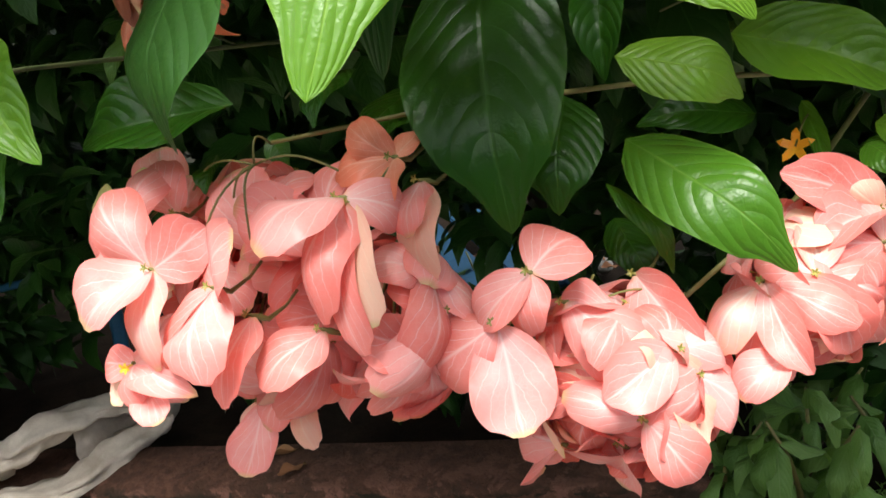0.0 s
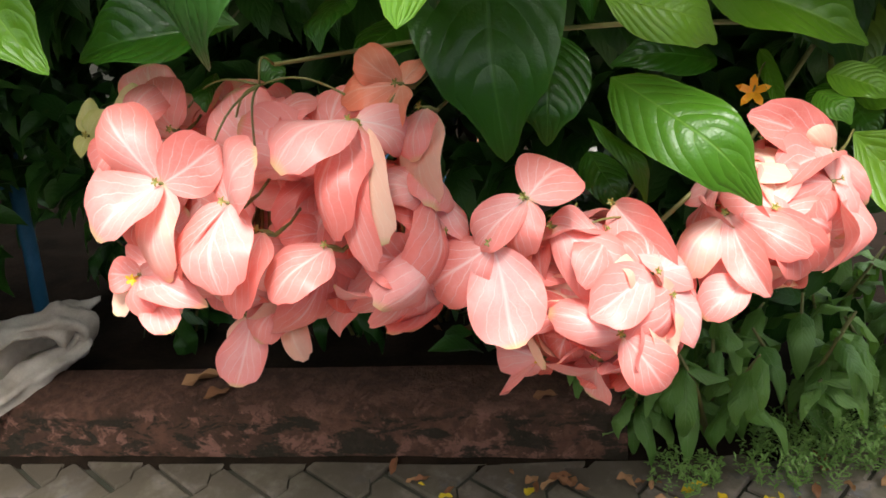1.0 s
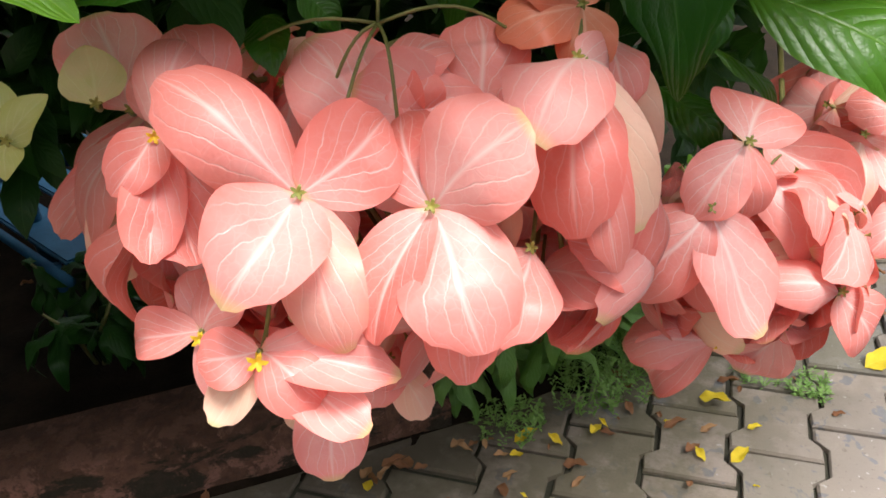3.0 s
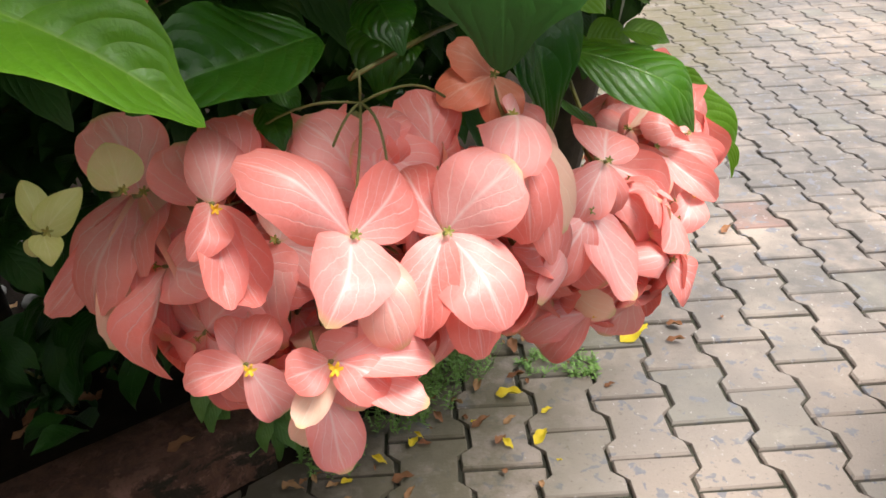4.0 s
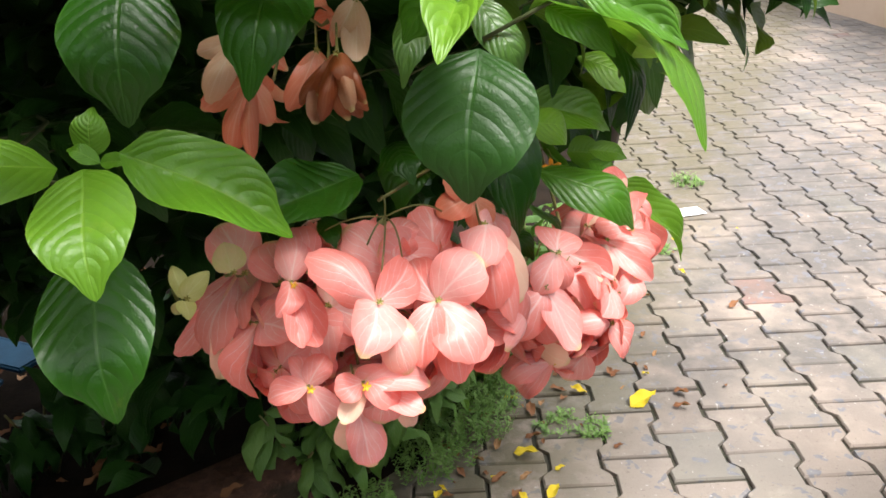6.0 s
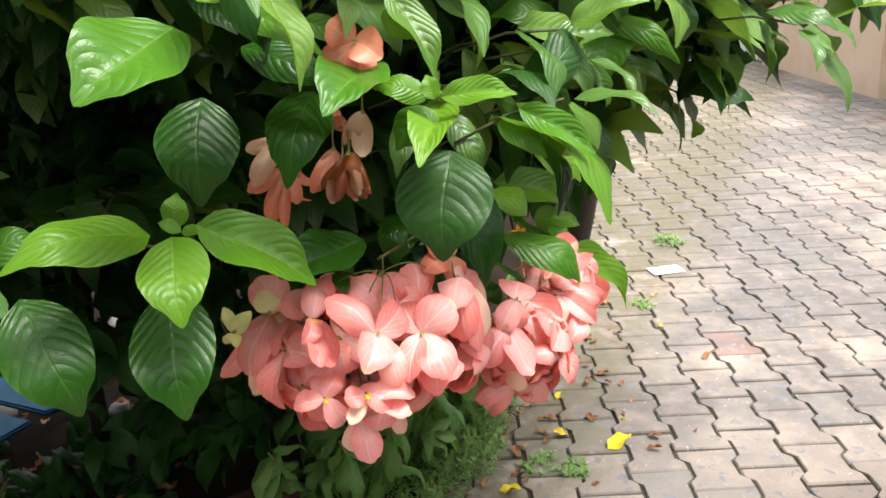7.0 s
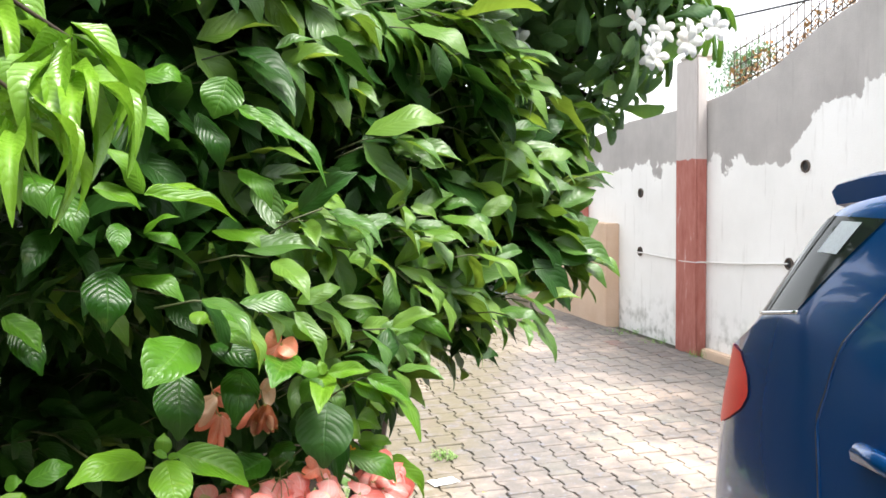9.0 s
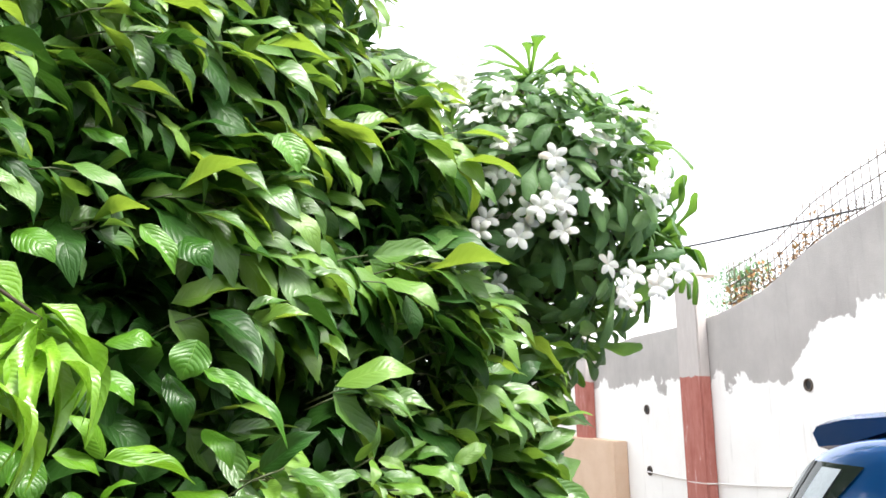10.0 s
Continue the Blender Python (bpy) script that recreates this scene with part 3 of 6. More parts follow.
for j in range(ny):
    for i in range(nx):
        bm.faces.new((rows[j][i], rows[j][i + 1], rows[j + 1][i + 1], rows[j + 1][i]))
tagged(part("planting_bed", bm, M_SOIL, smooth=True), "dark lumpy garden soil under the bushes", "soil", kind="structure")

# red kerb in front of the bed
KD = Vector((0.807, 0.590, 0)).normalized()
KN = Vector((-KD.y, KD.x, 0))
K0 = Vector((-0.741, 0.760, 0))
bm = bmesh.new()
prof = [(0.0, -0.03), (0.0, 0.055), (0.012, 0.062), (0.014, 0.112), (0.028, 0.128), (0.10, 0.133), (0.19, 0.130), (0.205, 0.115), (0.21, -0.03)]
prev = None
for i in range(141):
    s = -2.6 + 3.12 * i / 140
    ring = []
    for d, z in prof:
        p = K0 + KD * s + KN * d
        jit = 0.006 * noise.noise((s * 7, d * 20, z * 30)) + 0.004 * noise.noise((s * 25, d * 40, z * 60))
        chip = max(0.0, noise.noise((s * 5.3, 7.7, d * 3)) - 0.35) * 0.05 if 0.1 < z else 0.0
        ring.append(bm.verts.new(p - KN * (jit - chip) + Vector((0, 0, z + jit - chip * 0.5))))
    if prev:
        for k in range(len(ring) - 1):
            bm.faces.new((prev[k], ring[k], ring[k + 1], prev[k + 1]))
    else:
        bm.faces.new(ring)
    prev = ring
bm.faces.new(prev[::-1])
tagged(part("kerb", bm, M_KERB, smooth=True), "worn red-painted concrete kerb with black stains", "kerb", kind="structure")


# ---- boundary walls ----
def wall_top(y):
    return float(np.interp(y, [-8, 2.4, 3.25, 3.76, 4.16, 4.7, 5.4, 6.0, 7.2, 8.2, 13.5], [3.12, 3.12, 3.05, 2.95, 2.84, 2.60, 2.46, 2.40, 2.36, 2.24, 2.2]))


bm = bmesh.new()
N = 150
cols = []
for i in range(N + 1):
    y = -8 + 21.5 * i / N
    t = wall_top(y)
    cols.append([bm.verts.new(p) for p in ((4.45, y, -0.05), (4.45, y, t * 0.5), (4.452, y, t - 0.01), (4.46, y, t), (4.66, y, t), (4.67, y, t - 0.01), (4.67, y, -0.05))])
for a, b in zip(cols, cols[1:]):
    for k in range(6):
        bm.faces.new((a[k], a[k + 1], b[k + 1], b[k]))
bm.faces.new(cols[0])
bm.faces.new(cols[-1][::-1])
bmesh.ops.recalc_face_normals(bm, faces=bm.faces)
wall_east = tagged(part("wall_east", bm, M_WALL), "weathered boundary wall, grey render above ragged whitewash", "wall", kind="structure")
for y, z in ((6.94, 1.555), (6.95, 0.91), (4.27, 1.773), (4.45, 0.98), (2.2, 1.2)):
    V, Fs = [], []
    for k, (x, r) in enumerate(((4.452, 0.052), (4.436, 0.05), (4.436, 0.040), (4.449, 0.037))):
        for q in range(20):
            w = 2 * math.pi * q / 20
            V.append((x, y + r * math.cos(w), z + r * math.sin(w)))
    for k in range(3):
        for q in range(20):
            Fs.append((k * 20 + q, k * 20 + (q + 1) % 20, k * 20 + 20 + (q + 1) % 20, k * 20 + 20 + q))
    pipe = put_part("drain_pipe", mesh_of("drain_pipe", V, Fs, M_IRON), wall_east)
    # flat black disc painted in for the shade inside the pipe
    put_part("pipe_hollow", mesh_of("pipe_hollow", V[60:80], [tuple(range(20))], M_BLACK), pipe)

for i, (y, w, top) in enumerate(((5.84, 0.38, 2.83), (8.45, 0.36, 2.5))):
    pil = empty("pillar", (4.41, y, 0))
    bm = bmesh.new()
    box(bm, (-0.075, -w / 2, -0.05), (0.04, w / 2, top), 0.012)
    put = part("shaft", bm, M_PILLAR, pil)
    bm = bmesh.new()
    box(bm, (-0.06, -w / 2 + 0.02, top), (0.2, w / 2 - 0.02, top + 0.05), 0.02)
    part("cap", bm, M_PALEWALL, pil)
    tagged(pil, "square pillar, faded red paint below bare concrete", "pillar", "wall pillars")
bm = bmesh.new()
box(bm, (4.28, 7.45, -0.05), (4.448, 10.6, 1.2), 0.01)
tagged(part("low_wall", bm, M_PEACH), "low peach-washed wall against the boundary wall", "wall", kind="structure")
bm = bmesh.new()
box(bm, (4.36, 3.0, -0.05), (4.447, 5.6, 0.075), 0.012)
tagged(part("wall_plinth", bm, M_PEACH), "low pale plinth along the foot of the wall", "plinth", kind="structure")
# added closing walls: the tall ones cut sky light, their dark stands for shade
for nm, lo, hi in (("wall_west", (-4.2, -8, -0.05), (-4.0, 13.7, 4.2)), ("wall_north", (-4.0, 13.5, -0.05), (4.45, 13.7, 2.2)), ("wall_south", (-4.0, -8.2, -0.05), (4.66, -8.0, 5.0))):
    bm = bmesh.new()
    box(bm, lo, hi, 0.01)
    tagged(part(nm, bm, M_CLOSEWALL), "plain closing wall added around the place, darkened as shade", "wall", kind="structure")

# iron fence on top of the wall, rising with it
fence = tagged(empty("iron_fence", (4.55, 4.0, 2.6)), "rusty wrought iron fence with looped bars on the wall", "fence")
FM = fence.matrix_world.inverted()


def fence_tube(name, pts, r, sides=6):
    return tube_part(name, [FM @ Vector(p) for p in pts], r, M_IRON, fence, sides)


ys = [5.38 - 0.085 * i for i in range(44)]
for y in ys:
    t = wall_top(y)
    fence_tube("bar", [(4.55, y, t - 0.04), (4.55, y, t + 0.46)], 0.005)
for h in (0.07, 0.24, 0.38):
    fence_tube("rail", [(4.55, 5.42 - 0.05 * i, wall_top(5.42 - 0.05 * i) + h) for i in range(76)], 0.006)
for i in range(len(ys) - 1):
    ya, yb = ys[i], ys[i + 1]
    ym = (ya + yb) / 2
    t = wall_top(ym)
    fence_tube("diamond", [(4.55, ya, t + 0.135), (4.55, ym, t + 0.185), (4.55, yb, t + 0.135), (4.55, ym, t + 0.085), (4.55, ya, t + 0.135)], 0.0045, 5)

cable = tube_part("overhead_cable", [(2.6 + 2.0 * k, 7.6 - 3.95 * k, 3.05 + 0.02 * k - 0.25 * 4 * k * (1 - k) * 0.3) for k in [i / 20 for i in range(21)]], 0.009, M_CABLE)
tagged(cable, "thin black cable sagging towards the fence", "cable")
rope = tube_part("rope", [(4.43 - (0.09 if 5.66 < 7.0 - 2.55 * k < 6.02 else 0.0), 7.0 - 2.55 * k, 0.90 - 0.045 * math.sin(math.pi * k) + 0.08 * k) for k in [i / 40 for i in range(41)]], 0.007, M_ROPE)
tagged(rope, "thin white rope tied along the wall", "rope")


# ---- mussaenda bush ----
bush = tagged(empty("mussaenda_bush", (0.1, 1.55, 0)), "large leafy bush with drooping clusters of salmon-pink flowers", "bush")
BI = bush.matrix_world.inverted()
LEAF_BIG = [blade(leaf_width, 16, 8, a, f, c, t, w, tw, s) for a, f, c, t, w, tw, s in (
    (0.05, 0.10, 0.06, -0.16, 0.03, 0.2, 1), (0.07, 0.05, 0.08, -0.22, 0.04, -0.2, 2),
    (0.03, 0.14, 0.04, -0.10, 0.05, 0.3, 3), (0.09, 0.02, 0.07, -0.26, 0.03, -0.3, 4))]
LEAF_SMALL = [blade(leaf_width, 8, 4, a, f, c, t, w, tw, s) for a, f, c, t, w, tw, s in (
    (0.04, 0.10, 0.03, -0.09, 0.04, 0.3, 5), (0.06, 0.06, 0.04, -0.13, 0.05, -0.4, 6),
    (0.03, 0.14, 0.02, -0.05, 0.06, 0.5, 7), (0.07, 0.04, 0.04, -0.16, 0.04, -0.2, 8))]
LEAF_PLAIN = [blade(leaf_width, 5, 2, a, f, 0.0, t, 0.0, tw, s) for a, f, t, tw, s in ((0.06, 0.08, -0.2, 0.3, 5), (0.09, 0.05, -0.25, -0.4, 6), (0.03, 0.12, -0.1, 0.5, 7), (0.1, 0.04, -0.2, -0.2, 8))]
SEPALS = [blade(sepal_width, 18, 8, a, f, c, t, w * 0.5, tw, s) for a, f, c, t, w, tw, s in (
    (0.06, 0.03, 0.06, -0.14, 0.06, 0.3, 11), (0.09, 0.05, 0.10, -0.20, 0.08, -0.4, 12),
    (0.04, 0.07, 0.02, 0.14, 0.10, 0.4, 13), (0.11, 0.00, 0.12, -0.24, 0.06, 0.5, 14), (0.05, 0.12, 0.02, -0.10, 0.05, -0.2, 15),
    (0.03, 0.22, 0.00, -0.30, 0.08, 0.3, 16), (0.10, -0.06, 0.16, -0.34, 0.10, -0.5, 17))]
POINTED = [blade(lance_width, 12, 6, a, f, 0.02, t, 0.04, tw, s) for a, f, t, tw, s in ((0.06, 0.10, -0.1, 0.3, 21), (0.10, 0.05, -0.2, -0.4, 22), (0.03, 0.15, 0.1, 0.2, 23))]
leaf_mesh = {tone: [mesh_of("leaf", *(b[0], b[1]), m, b[2]) for b in LEAF_BIG] for tone, m in M_LEAF.items()}
sepal_mesh = {tone: [mesh_of("sepal", *(b[0], b[1]), m, b[2]) for b in (POINTED if tone == "cream" else SEPALS)] for tone, m in M_SEPAL.items()}
rng = random.Random(5)
hero_leaves, hero_flowers = [], []


def leaf(base, tip, width, facing, tone, shape=None):
    me = rng.choice(leaf_mesh[tone]) if shape is None else leaf_mesh[tone][shape]
    ob = put_part("leaf", me, bush, BI @ aimed(me, base, tip, width * 1.04, facing))
    hero_leaves.append((Vector(base), Vector(tip)))
    return ob


def corolla_mesh(mat, size):
    """A little trumpet with five spreading, pointed lobes; it opens along z."""
    V, Fs = [], []
    for z, r in ((-1.9, 0.10), (-1.0, 0.16), (-0.4, 0.22), (0.0, 0.42)):
        V += [(r * math.cos(2 * math.pi * k / 10), r * math.sin(2 * math.pi * k / 10), z) for k in range(10)]
    for i in range(3):
        Fs += [(i * 10 + k, i * 10 + (k + 1) % 10, (i + 1) * 10 + (k + 1) % 10, (i + 1) * 10 + k) for k in range(10)]
    for k in range(5):
        w = 2 * math.pi * (2 * k + 1) / 10
        V += [(0.8 * math.cos(w - 0.3), 0.8 * math.sin(w - 0.3), 0.16), (1.12 * math.cos(w), 1.12 * math.sin(w), 0.02), (0.8 * math.cos(w + 0.3), 0.8 * math.sin(w + 0.3), 0.16)]
        n = 40 + 3 * k
        Fs.append((30 + 2 * k, n, n + 1, n + 2, 30 + (2 * k + 2) % 10, 30 + 2 * k + 1))
    V.append((0, 0, -0.25))
    Fs += [(30 + k, 30 + (k + 1) % 10, 55) for k in range(10)]
    return mesh_of("corolla", [tuple(size * c for c in v) for v in V], Fs, mat, smooth=False)


COROLLA = {}


def flower(centre, facing, sepals, tone="pink", corolla=0.0, back=None):
    """A flower: green hub on a stalk that runs back into the head, and its broad sepals."""
    c, f = Vector(centre), Vector(facing).normalized()
    stalk_to = Vector(back) if back else c - f * 0.035 + Vector((0, 0.01, 0.02))
    pts = [c + f * 0.002, c - f * 0.006, c - f * 0.014, (c - f * 0.02) * 0.5 + stalk_to * 0.5, stalk_to]
    V, Fs = tube([BI @ p for p in pts], [0.0010, 0.0022, 0.0016, 0.0010, 0.0010], 7)
    ob = put_part("flower", mesh_of("flower", V, Fs, M_STEM), bush)
    for tip, w, *turn in sepals:
        t = Vector(tip)
        own = turn.pop() if turn and isinstance(turn[-1], str) else tone
        face = Vector(turn[0]) if turn else f + Vector((rng.uniform(-.18, .18), 0, rng.uniform(-.1, .25)))
        me = rng.choice(sepal_mesh[own])
        put_part("sepal", me, ob, BI @ aimed(me, c - f * 0.001, t + (t - c) * 0.02, w * (1.12 if own == "pink" else 1.0), face))
    size = corolla * 0.40 or 0.003
    key = round(size, 4)
    if key not in COROLLA:
        COROLLA[key] = corolla_mesh(M_YELLOW if corolla else M_HUB, size)
    hang = f + Vector((0, 0, -0.55)) if corolla else f
    x, y, z, _ = frame_axes((0, 0, 0), hang, (0, 0.2, 1))
    m = Matrix((x, z, y)).transposed().to_4x4()
    lean = Vector((0, -0.6, -1.0)) if corolla else Vector((0, 0, 0))
    m.translation = c + f * (0.004 + size * 0.8) + lean * size
    put_part("corolla", COROLLA[key], ob, BI @ m, "small yellow star" if corolla else "")
    hero_flowers.append((c, f))
    return ob


flower((0.002, 0.001, 1.089), (0.38, -0.757, 0.531), [((-0.049, 0.003, 1.13), 0.038), ((-0.01, -0.042, 1.065), 0.041), ((0.026, 0.031, 1.109), 0.038, (0.75, -0.55, 0.35)), ((0.023, -0.019, 1.036), 0.03)], "pink")
flower((0.048, 0.017, 1.08), (0.263, -0.793, 0.55), [((0.084, 0.02, 1.115), 0.044), ((0.075, -0.015, 1.041), 0.043), ((0.034, -0.016, 1.039), 0.032, (-0.35, -0.85, 0.35)), ((0.028, 0.044, 1.105), 0.03, (-0.1, -0.75, 0.6))], "pink")
flower((0.05, 0.035, 1.055), (0.241, -0.779, 0.578), [((0.064, -0.002, 1.015), 0.03)], "pink")
flower((0.09, 0.088, 1.117), (0.146, -0.889, 0.433), [((0.084, 0.031, 1.104), 0.04, (0.1, -0.85, 0.5)), ((0.097, 0.055, 1.053), 0.04), ((0.112, 0.068, 1.031), 0.022), ((0.091, 0.128, 1.093), 0.03)], "pink")
flower((0.092, 0.094, 1.112), (0.14, -0.888, 0.439), [((0.118, 0.073, 1.048), 0.036, "blush")], "tan")
flower((0.093, 0.145, 1.11), (0.124, -0.903, 0.412), [((0.114, 0.126, 1.051), 0.038, "blush"), ((0.108, 0.118, 1.085), 0.026)], "pink")
flower((0.084, 0.135, 1.127), (0.147, -0.911, 0.386), [((0.057, 0.125, 1.147), 0.028), ((0.051, 0.112, 1.118), 0.032), ((0.083, 0.157, 1.138), 0.02), ((0.092, 0.118, 1.1), 0.03)], "shaded_coral")
flower((-0.068, 0.019, 1.103), (0.503, -0.73, 0.463), [((-0.068, 0.051, 1.131), 0.03), ((-0.078, -0.004, 1.084), 0.022), ((-0.059, -0.015, 1.062), 0.024), ((-0.048, -0.001, 1.055), 0.032)], "pink", corolla=0.008)
flower((-0.131, 0.103, 1.079), (0.518, -0.735, 0.438), [((-0.157, 0.059, 1.02), 0.047, (-0.3, -0.9, 0.3)), ((-0.121, 0.063, 0.997), 0.036), ((-0.096, 0.068, 0.996), 0.032, "blush"), ((-0.155, 0.066, 0.991), 0.036, "blush"), ((-0.195, 0.078, 1.011), 0.022)], "pink")
flower((-0.161, 0.032, 1.086), (0.613, -0.651, 0.447), [((-0.171, 0.045, 1.111), 0.018), ((-0.14, 0.042, 1.106), 0.02), ((-0.156, 0.02, 1.073), 0.017), ((-0.172, 0.036, 1.071), 0.014)], "cream")
flower((-0.125, 0.054, 1.098), (0.555, -0.711, 0.432), [((-0.13, 0.062, 1.123), 0.03)], "cream")
flower((-0.013, -0.021, 1.031), (0.393, -0.66, 0.64), [((0.015, -0.029, 1.019), 0.028), ((-0.034, -0.032, 1.03), 0.023), ((-0.03, -0.037, 1.004), 0.019, "blush"), ((0.038, -0.007, 1.017), 0.023), ((0.034, -0.032, 1.01), 0.023)], "pink", corolla=0.011)
flower((-0.064, 0.012, 1.01), (0.448, -0.646, 0.618), [((-0.098, 0.008, 1.001), 0.023), ((-0.05, 0.029, 1.029), 0.023), ((-0.049, 0.015, 0.973), 0.025), ((-0.077, 0.042, 1.023), 0.023)], "pink", corolla=0.01)
flower((-0.033, 0.062, 0.953), (0.341, -0.664, 0.665), [((-0.02, 0.03, 0.913), 0.036), ((-0.046, 0.054, 0.915), 0.034, "blush")], "pink")
flower((-0.002, 0.075, 0.959), (0.287, -0.695, 0.659), [((0.018, 0.069, 0.929), 0.024, "blush")], "pink")
flower((-0.007, 0.08, 0.971), (0.299, -0.707, 0.641), [((-0.013, 0.052, 0.943), 0.038)], "pink")
flower((0.075, 0.066, 1.038), (0.17, -0.794, 0.584), [((0.069, 0.021, 1.017), 0.036)], "pink")
flower((0.071, 0.107, 1.003), (0.16, -0.785, 0.599), [((0.012, 0.101, 0.942), 0.038), ((0.112, 0.08, 1.014), 0.03)], "pink")
flower((0.01, 0.075, 1.075), (0.309, -0.808, 0.503), [((0.005, 0.092, 1.113), 0.046), ((-0.029, 0.082, 1.122), 0.048)], "pink")
flower((0.045, 0.1, 1.08), (0.229, -0.844, 0.485), [((0.037, 0.129, 1.122), 0.042), ((0, 0.065, 1.108), 0.044)], "pink")
flower((-0.06, 0.05, 1.1), (0.463, -0.762, 0.453), [((-0.072, 0.05, 1.135), 0.04)], "pink")
flower((-0.12, 0.07, 1.09), (0.533, -0.724, 0.439), [((-0.136, 0.081, 1.132), 0.046)], "pink")
flower((-0.09, 0.07, 1.08), (0.485, -0.74, 0.466), [((-0.093, 0.082, 1.114), 0.05)], "pink")
flower((0.148, 0.139, 1.028), (0.256, -0.785, 0.565), [((0.107, 0.12, 0.989), 0.044), ((0.179, 0.12, 0.972), 0.048, (0.75, -0.6, 0.25))], "pink")
flower((0.162, 0.159, 1.056), (0.233, -0.825, 0.515), [((0.14, 0.135, 1.025), 0.03), ((0.163, 0.15, 1.019), 0.03), ((0.169, 0.195, 1.066), 0.046)], "pink")
flower((0.166, 0.18, 1.029), (0.213, -0.814, 0.54), [((0.211, 0.198, 0.982), 0.044, (0.7, -0.5, 0.5))], "pink")
flower((0.175, 0.239, 1.026), (0.181, -0.841, 0.51), [((0.228, 0.231, 0.986), 0.036)], "pink")
flower((0.22, 0.18, 0.964), (0.115, -0.774, 0.623), [((0.179, 0.156, 0.979), 0.028), ((0.24, 0.204, 0.942), 0.024, "blush"), ((0.242, 0.196, 0.923), 0.034)], "pink")
flower((0.202, 0.228, 0.989), (0.137, -0.816, 0.562), [((0.23, 0.255, 0.954), 0.036), ((0.205, 0.195, 0.965), 0.024)], "pink")
flower((0.195, 0.185, 0.935), (0.148, -0.749, 0.646), [((0.178, 0.202, 0.886), 0.038)], "pink")
flower((0.16, 0.17, 0.93), (0.203, -0.728, 0.655), [((0.123, 0.187, 0.887), 0.036), ((0.106, 0.19, 0.905), 0.034)], "pink", corolla=0.008)
flower((0.11, 0.14, 0.99), (0.08, -0.8, 0.595), [((0.073, 0.128, 0.961), 0.034)], "pink")
flower((0.272, 0.375, 1.037), (0.024, -0.899, 0.438), [((0.228, 0.329, 1.071), 0.036), ((0.3, 0.368, 1.005), 0.022), ((0.289, 0.353, 0.982), 0.03), ((0.256, 0.315, 1.025), 0.036), ((0.25, 0.358, 1.064), 0.03, "blush")], "pink")
flower((0.234, 0.291, 1.012), (0.082, -0.86, 0.504), [((0.291, 0.296, 0.993), 0.03), ((0.222, 0.253, 0.974), 0.034), ((0.243, 0.281, 0.942), 0.036), ((0.28, 0.262, 0.974), 0.026)], "pink")
flower((0.262, 0.268, 0.978), (0.041, -0.831, 0.555), [((0.242, 0.246, 0.952), 0.03)], "pink", corolla=0.006)
flower((-0.101, 0.11, 1.286), (0.258, -0.958, 0.123), [((-0.131, 0.089, 1.237), 0.025), ((-0.14, 0.114, 1.273), 0.018)], "tan")
flower((-0.096, 0.097, 1.253), (0.252, -0.951, 0.179), [((-0.114, 0.073, 1.198), 0.022), ((-0.097, 0.066, 1.192), 0.015), ((-0.083, 0.087, 1.215), 0.021), ((-0.139, 0.096, 1.229), 0.021)], "shaded_coral")
flower((-0.006, 0.123, 1.308), (0.105, -0.991, 0.088), [((-0.008, 0.103, 1.261), 0.025), ((-0.025, 0.121, 1.279), 0.022)], "tan")
flower((-0.04, 0.106, 1.271), (0.162, -0.975, 0.151), [((-0.066, 0.087, 1.227), 0.023), ((-0.031, 0.089, 1.228), 0.018), ((-0.049, 0.096, 1.235), 0.025)], "shaded_coral")
flower((0.007, -0.02, 1.396), (0.092, -0.994, 0.06), [((-0.016, -0.024, 1.414), 0.034), ((0.032, -0.035, 1.380), 0.038), ((-0.022, -0.014, 1.370), 0.034), ((0.011, -0.015, 1.348), 0.034)], "shaded_coral")
leaf((-0.214, -0.020, 1.218), (-0.320, -0.117, 1.216), 0.060, (0.25, -0.60, 0.76), "lime")
leaf((-0.182, -0.051, 1.225), (-0.163, -0.115, 1.156), 0.066, (0.17, -0.66, 0.73), "lime")
leaf((-0.166, -0.024, 1.228), (-0.052, -0.026, 1.158), 0.062, (0.1, -0.6, 0.8), "lime")
leaf((-0.212, -0.005, 1.151), (-0.190, -0.071, 1.036), 0.084, (0.17, -0.66, 0.73), "deep")
leaf((-0.190, -0.018, 1.224), (-0.185, -0.007, 1.258), 0.028, (0.177, -0.727, 0.664), "lime")
leaf((-0.180, -0.026, 1.222), (-0.203, -0.023, 1.232), 0.014, (0.187, -0.719, 0.67), "lime")
leaf((-0.180, -0.026, 1.222), (-0.159, -0.026, 1.221), 0.013, (0.169, -0.72, 0.673), "lime")
leaf((-0.351, -0.035, 1.163), (-0.297, -0.066, 1.044), 0.086, (0.258, -0.637, 0.726), "deep")
leaf((-0.390, -0.057, 1.198), (-0.445, -0.111, 1.123), 0.066, (0.33, -0.63, 0.7), "lime")
leaf((-0.365, -0.041, 1.174), (-0.383, -0.056, 1.144), 0.036, (0.3, -0.65, 0.69), "rich")
leaf((-0.428, -0.028, 1.210), (-0.534, -0.058, 1.165), 0.056, (0.34, -0.6, 0.72), "lime")
leaf((-0.391, -0.034, 1.206), (-0.325, -0.009, 1.217), 0.040, (0.29, -0.68, 0.67), "rich")
leaf((-0.419, -0.041, 1.206), (-0.393, -0.043, 1.212), 0.028, (0.29, -0.68, 0.67), "rich")
leaf((-0.488, 0.009, 1.430), (-0.486, -0.043, 1.308), 0.070, (0.33, -0.70, 0.60), "rich")
